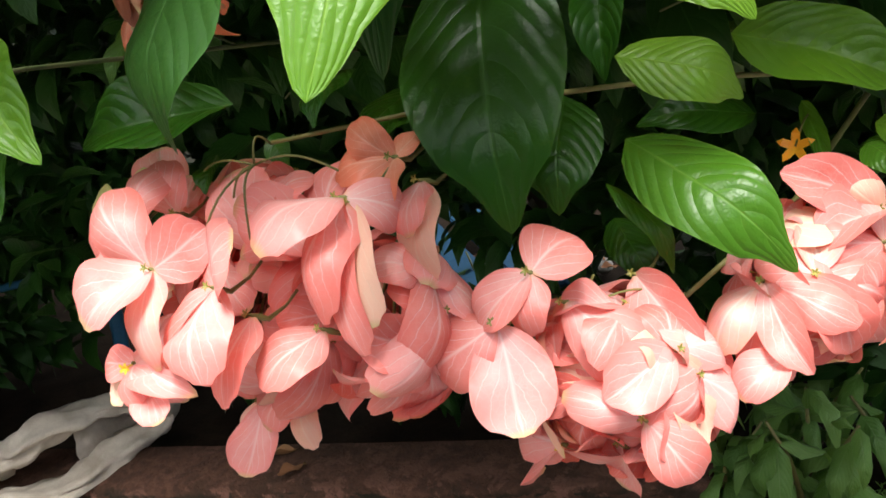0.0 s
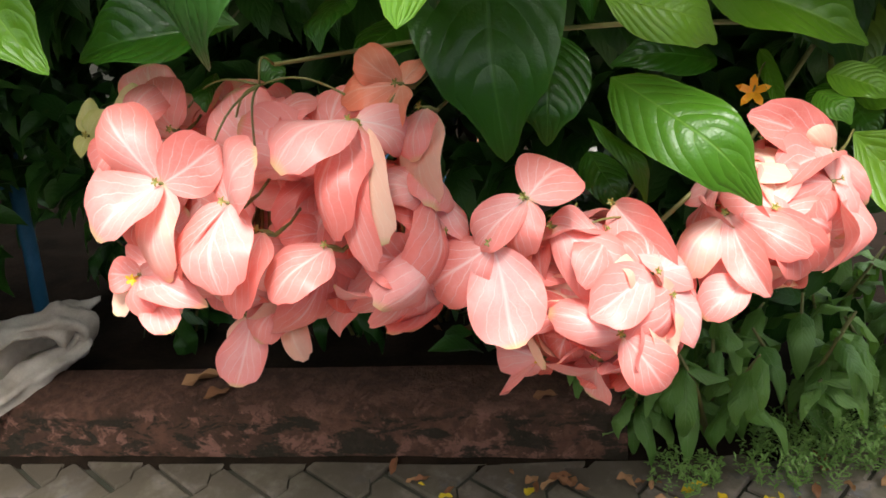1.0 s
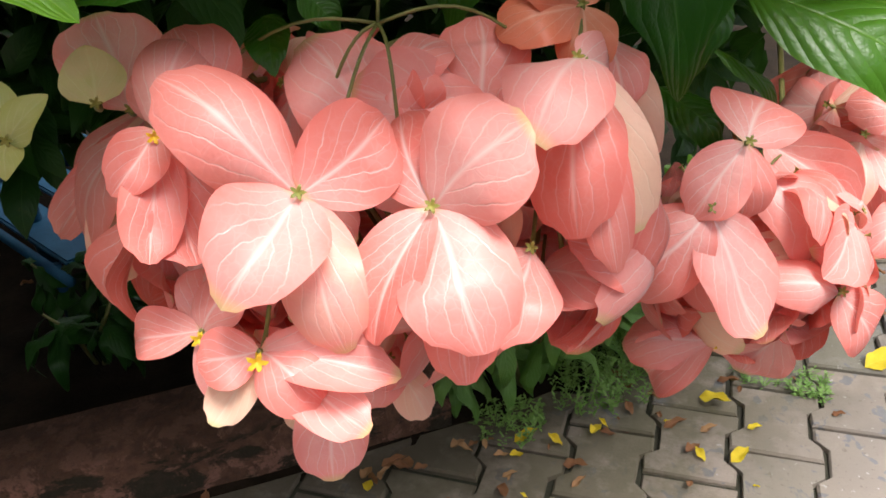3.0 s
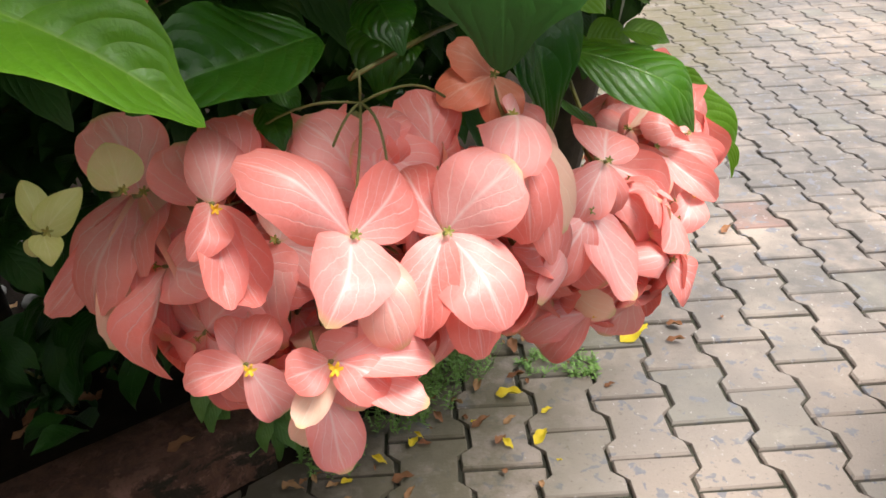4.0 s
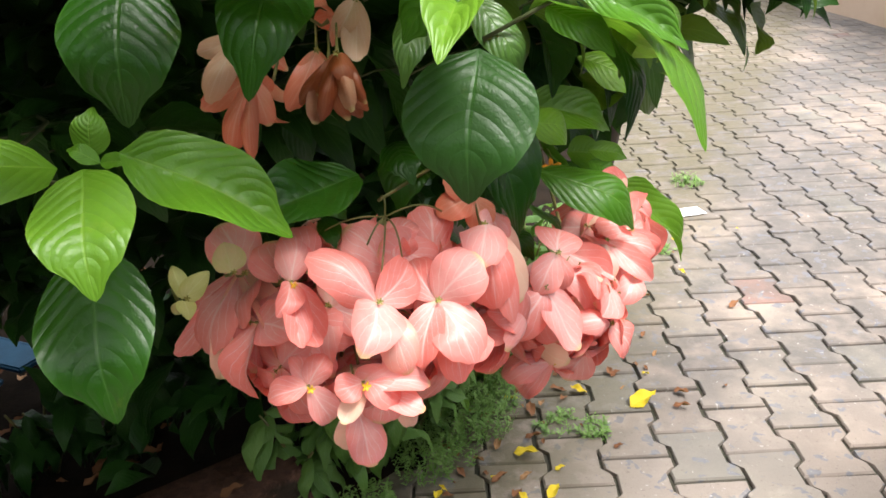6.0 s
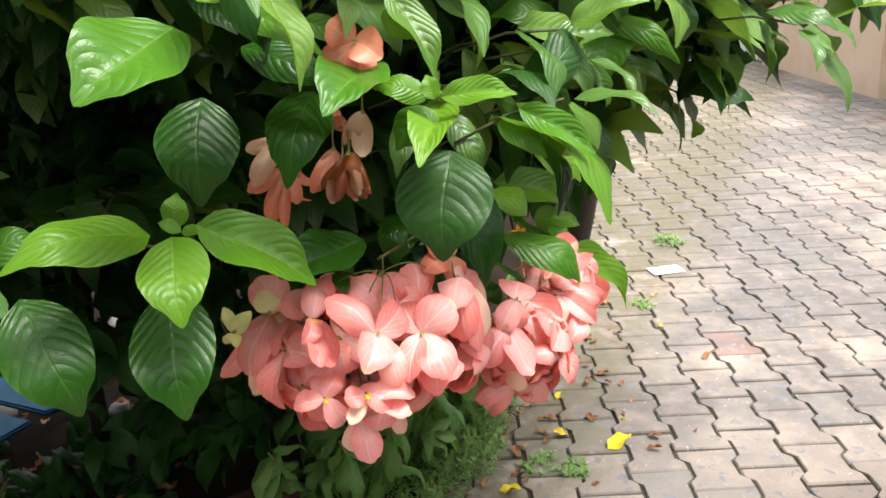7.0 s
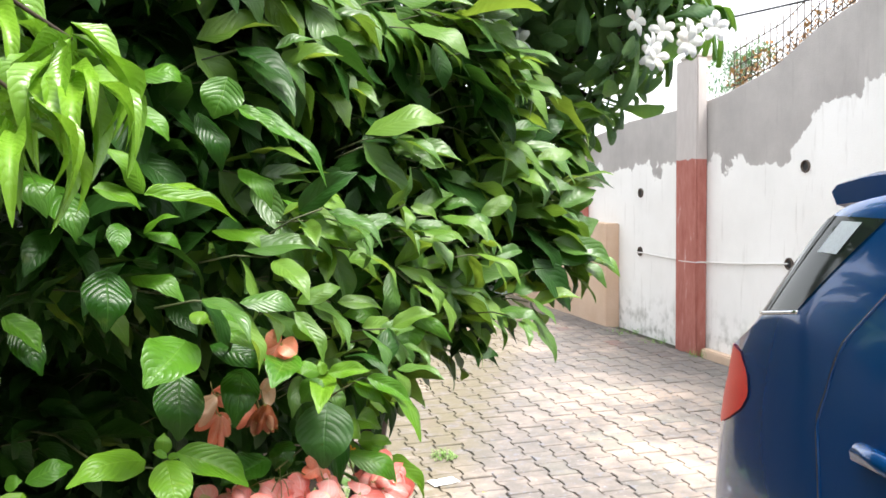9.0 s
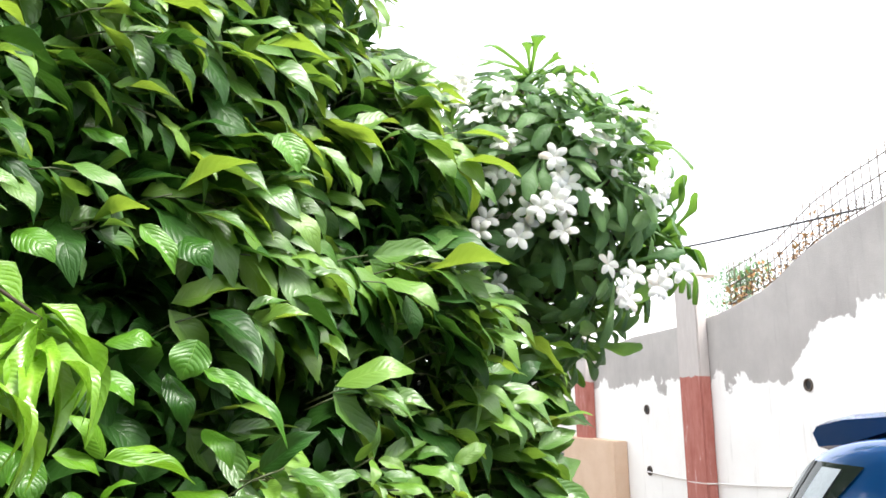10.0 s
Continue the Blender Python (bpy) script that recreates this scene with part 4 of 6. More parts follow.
leaf((-0.142, -0.073, 1.420), (-0.200, -0.168, 1.370), 0.084, (0.2, -0.75, 0.62), "rich")
leaf((-0.255, -0.06, 1.535), (-0.255, -0.11, 1.445), 0.072, (0.26, -0.80, 0.53), "deep")
leaf((-0.158, 0.035, 1.345), (-0.163, -0.006, 1.241), 0.084, (0.166, -0.76, 0.628), "deep")
leaf((-0.050, 0.070, 1.340), (-0.073, -0.012, 1.256), 0.068, (0.08, -0.77, 0.63), "deep")
leaf((0.091, 0.053, 1.273), (0.077, 0.006, 1.165), 0.102, (0.0, -0.74, 0.67), "dark")
leaf((0.085, 0.041, 1.326), (0.061, -0.069, 1.284), 0.046, (-0.025, -0.72, 0.69), "lime")
leaf((0.017, -0.003, 1.372), (-0.016, -0.109, 1.342), 0.062, (0.05, -0.80, 0.60), "rich")
leaf((0.073, -0.02, 1.341), (0.02, -0.017, 1.351), 0.029, (-0.011, -0.8, 0.599), "lime")
leaf((0.084, -0.02, 1.34), (0.157, -0.02, 1.339), 0.029, (-0.078, -0.794, 0.603), "lime")
leaf((0.076, -0.004, 1.326), (0.038, -0.015, 1.29), 0.042, (-0.02, -0.783, 0.622), "rich")
leaf((0.078, -0.021, 1.338), (0.071, -0.014, 1.361), 0.018, (-0.036, -0.801, 0.597), "lime")
leaf((0.017, 0.016, 1.356), (-0.035, -0.012, 1.368), 0.036, (0.039, -0.808, 0.588), "rich")
leaf((0.134, 0.103, 1.293), (0.247, -0.016, 1.202), 0.104, (0.635, 0.012, 0.77), "lime", 3)
leaf((0.162, 0.032, 1.317), (0.235, -0.002, 1.272), 0.031, (-0.138, -0.768, 0.626), "rich")
leaf((0.143, 0.058, 1.3), (0.19, 0.027, 1.265), 0.029, (-0.108, -0.769, 0.63), "rich")
leaf((0.292, 0.293, 1.383), (0.29, 0.25, 1.309), 0.070, (-0.175, -0.797, 0.578), "rich")
leaf((0.236, 0.262, 1.384), (0.147, 0.245, 1.396), 0.045, (-0.112, -0.822, 0.558), "rich")
leaf((0.277, 0.297, 1.395), (0.385, 0.255, 1.325), 0.035, (-0.201, -0.796, 0.571), "rich")
leaf((0.281, 0.298, 1.398), (0.21, 0.293, 1.45), 0.031, (-0.146, -0.83, 0.539), "lime")
leaf((-0.107, -0.023, 1.437), (-0.02, -0.038, 1.385), 0.035, (0.093, -0.825, 0.557), "lime")
leaf((-0.138, -0.018, 1.452), (-0.105, -0.022, 1.438), 0.026, (0.148, -0.833, 0.533), "lime")
leaf((-0.108, 0.016, 1.394), (-0.02, 0.003, 1.35), 0.042, (0.088, -0.81, 0.58), "deep")
leaf((-0.093, 0.039, 1.469), (-0.047, 0.021, 1.409), 0.036, (0.094, -0.839, 0.536), "rich")
leaf((-0.047, 0.023, 1.415), (0.009, 0.015, 1.387), 0.027, (0.048, -0.826, 0.562), "rich")
leaf((0.032, 0.025, 1.42), (0.066, 0.016, 1.39), 0.030, (-0.013, -0.829, 0.559), "lime")
leaf((0.154, 0.269, 1.106), (0.263, 0.28, 1.028), 0.060, (0.31, -0.645, 0.699), "rich")
leaf((0.238, 0.442, 1.075), (0.288, 0.448, 1.059), 0.032, (0.2, -0.6, 0.75), "lime")
leaf((0.236, 0.433, 1.063), (0.268, 0.421, 1.044), 0.028, (0.2, -0.6, 0.75), "rich")
leaf((-0.014, 0.088, 1.168), (-0.099, 0.014, 1.153), 0.057, (0.166, -0.69, 0.704), "deep")
leaf((0.014, 0.163, 1.175), (0.031, 0.116, 1.147), 0.040, (0.04, -0.742, 0.669), "deep")
leaf((0.024, 0.216, 1.151), (0.013, 0.162, 1.106), 0.052, (0.045, -0.717, 0.695), "deep")
leaf((0.058, 0.250, 1.235), (0.127, 0.183, 1.066), 0.104, (0.6, -0.7, 0.3), "deep")
leaf((0.112, 0.262, 1.135), (0.132, 0.222, 1.066), 0.058, (0.55, -0.7, 0.4), "deep")
leaf((0.138, 0.286, 1.156), (0.195, 0.344, 1.116), 0.048, (0.3, -0.69, 0.66), "lime")
leaf((0.152, 0.404, 1.148), (0.265, 0.447, 1.098), 0.060, (0.3, -0.72, 0.65), "lime")
leaf((0.195, 0.252, 1.227), (0.259, 0.249, 1.181), 0.046, (0.3, -0.6, 0.74), "lime")
leaf((0.097, 0.326, 1.223), (0.121, 0.295, 1.137), 0.036, (0.36, -0.68, 0.64), "deep")
leaf((0.27, 0.419, 1.039), (0.361, 0.437, 0.915), 0.060, (0.55, -0.5, 0.67), "lime")
leaf((0.135, 0.268, 1.074), (0.18, 0.274, 1.013), 0.020, (0.75, -0.2, 0.6), "rich")
leaf((0.109, 0.305, 1.033), (0.152, 0.289, 0.992), 0.034, (0.356, -0.583, 0.73), "deep")
leaf((0.152, 0.433, 1.081), (0.096, 0.358, 1.088), 0.043, (0.349, -0.658, 0.667), "deep")
leaf((0.224, 0.545, 1.043), (0.277, 0.556, 1.033), 0.052, (0.197, -0.708, 0.678), "lime")
leaf((0.222, 0.539, 1.036), (0.211, 0.487, 1.015), 0.038, (0.23, -0.687, 0.69), "deep")
leaf((0.223, 0.537, 1.031), (0.259, 0.52, 0.999), 0.033, (0.206, -0.69, 0.694), "deep")
leaf((0.177, 0.457, 1.086), (0.213, 0.429, 1.035), 0.015, (0.271, -0.682, 0.68), "rich")
leaf((0.281, 0.61, 1.14), (0.258, 0.534, 1.096), 0.063, (0.188, -0.753, 0.631), "lime")
leaf((-0.048, 0.083, 1.133), (-0.036, 0.063, 1.112), 0.020, (0.3, -0.8, 0.4), "deep")
leaf((-0.053, 0.129, 1.134), (-0.034, 0.129, 1.113), 0.020, (0.472, -0.589, 0.655), "deep")


# sprays that stand out of the face of the bush above the heads
SPRAY_START = len(hero_leaves)
leaf((-0.411, -0.19, 1.446), (-0.414, -0.225, 1.352), 0.068, (0.3, -0.78, 0.55), "rich")
leaf((-0.447, -0.085, 1.488), (-0.406, -0.125, 1.445), 0.040, (0.25, -0.6, 0.75), "lime")
leaf((-0.403, -0.064, 1.471), (-0.349, -0.085, 1.416), 0.040, (0.25, -0.6, 0.75), "rich")
leaf((-0.499, -0.050, 1.510), (-0.448, -0.102, 1.468), 0.046, (0.25, -0.6, 0.75), "lime")
leaf((-0.398, -0.030, 1.450), (-0.354, -0.060, 1.376), 0.046, (0.25, -0.7, 0.65), "deep")
leaf((-0.273, -0.040, 1.661), (-0.205, -0.015, 1.624), 0.045, (0.1, -0.55, 0.83), "lime")
leaf((-0.201, -0.010, 1.650), (-0.056, 0.030, 1.599), 0.036, (0.1, -0.45, 0.88), "lime")
leaf((-0.201, -0.005, 1.650), (-0.262, -0.035, 1.725), 0.040, (0.35, -0.75, 0.55), "lime")
leaf((-0.201, 0.000, 1.648), (-0.100, 0.070, 1.640), 0.034, (0.1, -0.45, 0.88), "lime")
leaf((-0.235, -0.060, 1.606), (-0.235, -0.100, 1.557), 0.036, (0.3, -0.7, 0.6), "rich")
leaf((-0.203, -0.019, 1.587), (-0.146, -0.041, 1.613), 0.026, (0.1, -0.5, 0.85), "lime")
leaf((-0.203, -0.015, 1.587), (-0.147, -0.005, 1.558), 0.030, (0.2, -0.6, 0.75), "rich")
leaf((-0.099, 0.085, 1.584), (0.019, 0.040, 1.533), 0.046, (0.15, -0.6, 0.78), "lime")
leaf((-0.230, 0.050, 1.513), (-0.145, 0.000, 1.471), 0.048, (0.15, -0.6, 0.78), "rich")
leaf((-0.046, 0.080, 1.692), (0.002, 0.033, 1.621), 0.050, (0.25, -0.65, 0.72), "rich")
leaf((0.030, 0.170, 1.636), (0.113, 0.140, 1.554), 0.034, (0.4, -0.6, 0.7), "rich")
leaf((-0.389, -0.002, 1.692), (-0.336, -0.060, 1.617), 0.066, (0.3, -0.7, 0.65), "rich")
leaf((-0.340, 0.040, 1.667), (-0.298, -0.026, 1.572), 0.064, (0.3, -0.72, 0.62), "rich")
leaf((-0.062, 0.070, 1.849), (-0.089, 0.060, 1.776), 0.072, (0.15, -0.8, 0.55), "rich")
leaf((-0.213, 0.030, 1.839), (-0.126, 0.060, 1.836), 0.048, (0.1, -0.7, 0.7), "rich")
leaf((-0.215, 0.020, 1.790), (-0.160, 0.010, 1.735), 0.044, (0.2, -0.65, 0.73), "rich")
leaf((-0.049, 0.042, 1.794), (0.018, 0.019, 1.731), 0.032, (0.2, -0.6, 0.77), "rich")
leaf((-0.035, 0.060, 1.794), (0.095, 0.010, 1.656), 0.040, (0.3, -0.6, 0.74), "rich")
leaf((-0.114, 0.095, 1.790), (-0.078, 0.075, 1.686), 0.052, (0.35, -0.8, 0.5), "deep")
leaf((-0.167, 0.061, 2.054), (-0.104, 0.045, 1.962), 0.048, (0.3, -0.72, 0.62), "rich")
leaf((-0.105, 0.078, 2.034), (-0.040, 0.060, 1.975), 0.070, (0.1, -0.85, 0.5), "deep")
leaf((0.071, 0.000, 2.220), (0.106, -0.018, 2.142), 0.062, (0.2, -0.85, 0.48), "rich")
leaf((-0.280, 0.077, 2.232), (-0.187, 0.050, 2.175), 0.046, (0.2, -0.7, 0.68), "rich")
leaf((-0.336, -0.085, 2.011), (-0.274, -0.105, 1.957), 0.060, (0.2, -0.8, 0.55), "rich")
sprays = [(b + t) / 2 for b, t in hero_leaves[SPRAY_START:]]


def fill_head(centre, radii, count, seed, clear=0.030, size=(0.046, 0.06), tone="pink", up=0.15, front=0.5):
    """More flowers over the rest of a head, facing outwards and hanging."""
    r = random.Random(seed)
    made, tries = 0, 0
    while made < count and tries < 900:
        tries += 1
        d = Vector((r.gauss(0, 1), r.gauss(0, 1), r.gauss(-0.15, 1))).normalized()
        if d.z > 0.75 or d.dot(Vector((0.35, -0.92, 0.1))) > front:
            continue
        c = Vector(centre) + Vector((d.x * radii[0], d.y * radii[1], d.z * radii[2]))
        if any((c - h).length < clear for h, _ in hero_flowers):
            continue
        f = (d + Vector((0, 0, up))).normalized()
        x, y, z, _ = frame_axes((0, 0, 0), f, (0, 0, 1))
        sep, a0 = [], r.uniform(0, 6.28)
        n = r.choice((4, 4, 5))
        for k in range(n):
            w = a0 + 2 * math.pi * k / n + r.uniform(-.2, .2)
            L = r.uniform(*size)
            t = c + (x * math.cos(w) + z * math.sin(w)) * L * 0.88 - f * L * r.uniform(0.1, 0.5) + Vector((0, 0, -0.25 * L))
            sep.append((t, L * r.uniform(0.6, 0.75), "blush" if tone == "pink" and r.random() < 0.06 else tone))
        flower(c, f, sep, tone, 0.0, Vector(centre) + Vector((0, 0.02, radii[2] * 0.7)))
        made += 1


fill_head((-0.045, 0.09, 1.03), (0.09, 0.05, 0.065), 26, 21, 0.020)
fill_head((0.07, 0.115, 1.035), (0.045, 0.04, 0.05), 13, 22, 0.020)
fill_head((0.175, 0.215, 0.975), (0.055, 0.045, 0.05), 22, 23, 0.018)
fill_head((0.245, 0.345, 1.01), (0.04, 0.055, 0.04), 15, 24, 0.018)
# inner flowers that close the gaps between the outer ones
fill_head((-0.03, 0.085, 1.035), (0.075, 0.025, 0.045), 16, 27, 0.012, (0.042, 0.052), up=0.3, front=2.0)
fill_head((0.0, 0.105, 1.098), (0.085, 0.02, 0.02), 9, 28, 0.012, (0.040, 0.05), up=0.5, front=2.0)
fill_head((0.165, 0.195, 0.985), (0.045, 0.022, 0.045), 12, 29, 0.012, (0.042, 0.052), up=0.3, front=2.0)
fill_head((0.245, 0.33, 1.01), (0.03, 0.035, 0.035), 9, 30, 0.012, (0.040, 0.05), up=0.3, front=2.0)
fill_head((-0.07, 0.15, 1.27), (0.045, 0.04, 0.055), 3, 25, size=(0.028, 0.036), tone="shaded_coral")
# withered flower of the upper head
dry = random.Random(3)
for c in ((-0.018, 0.060, 1.275), (-0.026, 0.066, 1.268)):
    flower(c, (0.1, -0.95, 0.1), [((c[0] + dry.uniform(-0.03, 0.03), c[1] + dry.uniform(-0.02, 0.0), c[2] - dry.uniform(0.02, 0.048)), dry.uniform(0.010, 0.020)) for k in range(9)], "dry")
# high heads near the top of the bush
fill_head((0.48, 0.93, 2.50), (0.05, 0.05, 0.07), 6, 26, size=(0.04, 0.05))
# lone orange star
star = put_part("flower", corolla_mesh(M_ORANGE, 0.013), bush, BI @ (Matrix.Translation((0.189, 0.423, 1.06)) @ Matrix.Rotation(radians(60), 4, Vector((1, 0.3, 0)))), "small orange star flower")

# woody frame: trunks from the bed, limbs into the face and out to the hanging heads
limbs = [
    ([(-0.55, 1.75, -0.02), (-0.35, 1.6, 0.5), (0.0, 1.35, 1.0), (0.02, 0.9, 1.35), (-0.03, 0.45, 1.42)], (0.030, 0.025, 0.016, 0.008, 0.005)),
    ([(0.0, 1.35, 1.0), (0.12, 0.95, 1.06), (0.18, 0.6, 1.08)], (0.014, 0.008, 0.004)),
    ([(-0.55, 1.75, -0.02), (-0.1, 1.75, 0.8), (0.45, 1.5, 1.4), (0.6, 1.3, 1.9), (0.6, 1.2, 2.5)], (0.03, 0.026, 0.02, 0.013, 0.007)),
    ([(-1.05, 1.5, -0.02), (-0.95, 1.3, 0.4), (-0.88, 1.25, 1.0), (-0.6, 1.1, 1.6), (-0.3, 0.9, 2.5)], (0.030, 0.026, 0.02, 0.014, 0.007)),
    ([(-0.88, 1.27, 0.9), (-0.65, 0.8, 1.1), (-0.42, 0.4, 1.16), (-0.3, 0.05, 1.20), (-0.18, -0.05, 1.21)], (0.014, 0.008, 0.005, 0.004, 0.0025)),
    ([(-0.35, 1.6, 0.5), (0.1, 1.4, 1.4), (0.25, 1.3, 2.0), (0.2, 1.25, 2.6), (0.1, 1.3, 3.1)], (0.025, 0.02, 0.015, 0.01, 0.006)),
]
for pts, radii in limbs:
    thin = radii[0] < 0.016
    tube_part("branch", [BI @ Vector(p) for p in pts], [r * (0.55 if thin else 1.0) for r in radii], M_TWIG if thin else M_BARK, bush, 8)
for pts in ([(0.18, 0.6, 1.08), (0.12, 0.38, 1.12), (0.05, 0.2, 1.14), (0.0, 0.1, 1.14)], [(0.18, 0.6, 1.08), (0.19, 0.42, 1.02), (0.19, 0.27, 1.0)], [(0.18, 0.6, 1.08), (0.23, 0.5, 1.01), (0.26, 0.42, 0.99)]):
    tube_part("branch", [BI @ Vector(p) for p in pts], [0.0026, 0.0022, 0.0018, 0.0015][:len(pts)], M_STEM, bush, 8)
# stalks from the head's joint to its flowers
for a, b in (
    ((0.006, 0.082, 1.131), (0.06, 0.12, 1.115)), ((0.006, 0.082, 1.131), (0.02, 0.06, 1.09)), ((0.006, 0.082, 1.131), (-0.02, 0.07, 1.09)),
    ((0.006, 0.082, 1.131), (0.0, 0.03, 1.08)), ((0.006, 0.082, 1.131), (-0.07, 0.07, 1.11)), ((0.0, 0.1, 1.14), (0.006, 0.082, 1.131)),
    ((0.19, 0.27, 1.0), (0.21, 0.24, 1.0)), ((0.19, 0.27, 1.0), (0.17, 0.19, 1.02)), ((0.26, 0.42, 0.99), (0.27, 0.39, 1.0)), ((0.189, 0.423, 1.06), (0.18, 0.47, 1.07))):
    ends, rise = (Vector(a), Vector(b)), Vector((0.003, -0.004, 0.012))
    tube_part("flower_stalk", [BI @ (ends[0].lerp(ends[1], k / 8) + rise * math.sin(math.pi * k / 8)) for k in range(9)], 0.0008, M_STEM, bush, 6)

# the leafy face of the bush: shoots, each with pairs of drooping leaves
FU, FN = KD, -KN                                   # along the kerb, and out over it
FP = K0 + FN * 0.25


def face_depth(a, z):
    """How far the leafy face stands out from the bush's middle line, and where the bush ends along it."""
    d = float(np.interp(z, [0.75, 1.0, 1.3, 1.9, 2.3, 2.7, 3.2, 3.7], [0.35, 0.55, 0.73, 0.74, 0.66, 0.54, 0.3, -0.1]))
    end = float(np.interp(z, [0.9, 1.15, 1.3, 1.5, 1.75, 1.93, 2.15, 2.4, 2.66, 2.95, 3.4], [0.6, 0.85, 1.2, 1.47, 1.50, 1.46, 1.26, 1.18, 1.15, 1.10, 0.9]))
    if a > end - 0.3:
        k = min(1.0, (a - end + 0.3) / 0.3)
        d -= 0.28 * (1 - math.sqrt(max(0.0, 1 - k * k)))
    if a < -1.4:
        k = min(1.0, (-1.4 - a) / 0.8)
        d -= 1.1 * (1 - math.sqrt(max(0.0, 1 - k * k)))
    return d + 0.16 * noise.noise((a * 3.0, z * 3.0, 9.0)), end


def underside(a):
    """Height of the lowest leaves along the face."""
    return float(np.interp(a, [-2.0, -0.9, -0.5, 0.5, 0.75, 0.95, 1.15, 1.35, 1.5], [1.2, 1.2, 1.05, 1.05, 1.12, 1.20, 1.28, 1.36, 1.5]))


rng = random.Random(77)
filler = {"dark": [], "mid": [], "fresh": []}
inner = {"dark": [], "mid": [], "fresh": []}
near_leaf_jobs, twigs = [], []


def shoot(p, out, n_pairs, size, tones, near=False, droop=0.55, fresh=None, store=filler, lay=0.0):
    """A shoot that ends at p and points along out, with crossed pairs of leaves and a small tuft at the end."""
    out = out.normalized()
    x, y, z, _ = frame_axes((0, 0, 0), out, (0, 0, 1))
    stem = [p - out * 0.06 * k - Vector((0, 0, 0.02 * k * k)) * 0.4 for k in range(n_pairs + 1)]
    if store is filler:
        twigs.append(([BI @ s for s in reversed(stem)], 0.0018))
    roll = rng.uniform(0, 3.14)
    for k in range(n_pairs):
        b = p - out * (0.055 + 0.02 * lay) * k
        L0 = size * (0.74 + 0.20 * min(k, 1)) * rng.uniform(0.85, 1.12)
        for side in (0, math.pi):
            w = roll + side + k * math.pi / 2
            rad = x * math.cos(w) + z * math.sin(w)
            L = L0 * rng.uniform(0.85, 1.1)
            d = (rad * 0.75 + out * 0.65 + FU * 0.4 * lay + Vector((0, 0, -droop * rng.uniform(0.4, 1.3)))).normalized()
            base = b + d * 0.012
            tip = base + d * L
            fz = Vector((0.15, -0.5, 0.8)) + out * 0.4 * (1 - lay) - rad * 0.1 + Vector((rng.gauss(0, 0.3), rng.gauss(0, 0.25), 0))
            tone = tones if isinstance(tones, str) else rng.choices(("dark", "mid", "fresh"), tones if k or fresh is None else fresh)[0]
            job = (tone, blade_matrix(base, tip, L * rng.uniform(0.36, 0.48), fz))
            if near:
                near_leaf_jobs.append(job)
            else:
                store[tone].append((rng.randrange(4), BI @ job[1]))


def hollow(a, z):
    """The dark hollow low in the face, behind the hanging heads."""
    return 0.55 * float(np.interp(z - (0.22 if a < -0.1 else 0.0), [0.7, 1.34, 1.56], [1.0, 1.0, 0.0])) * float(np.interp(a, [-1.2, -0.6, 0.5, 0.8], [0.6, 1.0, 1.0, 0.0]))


# outer layer
for i in range(1500):
    z = rng.uniform(0.95, 3.7)
    a = rng.uniform(-1.3, 1.55)
    d, end = face_depth(a, z)
    if a > end or z < underside(a):
        continue
    if noise.noise((a * 4.5, z * 4.5, 31.0)) > 0.24 or (math.hypot((a - 0.58) / 0.34, (z - 1.66) / 0.26) < 1 and rng.random() < 0.6):
        continue
    deep = hollow(a, z)
    d -= abs(rng.gauss(0, 0.10)) + deep
    p = FP + FU * a + FN * d + Vector((0, 0, z))
    if any((p - q).length < 0.11 for q in sprays):
        continue
    if deep > 0.3 and (p.y < 0.5 or rng.random() < 0.5):
        continue
    out = FN * rng.uniform(0.2, 0.8) + FU * rng.uniform(0.3, 1.1) + Vector((0, 0, rng.uniform(-0.5, 0.15)))
    # in the hollow all leaves go dark, its shade painted into them
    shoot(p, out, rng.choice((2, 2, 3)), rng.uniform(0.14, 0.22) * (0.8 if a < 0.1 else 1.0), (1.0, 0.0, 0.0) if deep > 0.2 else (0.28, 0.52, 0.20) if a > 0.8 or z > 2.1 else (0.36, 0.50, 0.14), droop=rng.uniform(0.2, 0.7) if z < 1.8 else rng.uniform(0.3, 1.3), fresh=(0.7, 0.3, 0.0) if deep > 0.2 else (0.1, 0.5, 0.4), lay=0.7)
for i in range(260):
    z, a = rng.uniform(1.1, 3.4), rng.uniform(-2.3, -1.3)
    d, end = face_depth(a, z)
    shoot(FP + FU * a + FN * (d - abs(rng.gauss(0, 0.08))) + Vector((0, 0, z)), FN + FU * rng.uniform(-0.3, 0.8), 3, rng.uniform(0.16, 0.22), (0.3, 0.6, 0.1), lay=0.6)
# inner and back layers, that keep the middle dark; their dark tone paints shade
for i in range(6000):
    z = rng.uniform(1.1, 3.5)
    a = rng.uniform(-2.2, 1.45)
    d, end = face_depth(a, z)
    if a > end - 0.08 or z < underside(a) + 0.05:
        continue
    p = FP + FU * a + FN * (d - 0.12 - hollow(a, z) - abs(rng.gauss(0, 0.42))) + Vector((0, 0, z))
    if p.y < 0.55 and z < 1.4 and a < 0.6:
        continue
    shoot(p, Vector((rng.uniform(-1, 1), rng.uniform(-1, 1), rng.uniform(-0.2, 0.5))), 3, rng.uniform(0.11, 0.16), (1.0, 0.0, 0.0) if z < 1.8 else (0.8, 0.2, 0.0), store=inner)
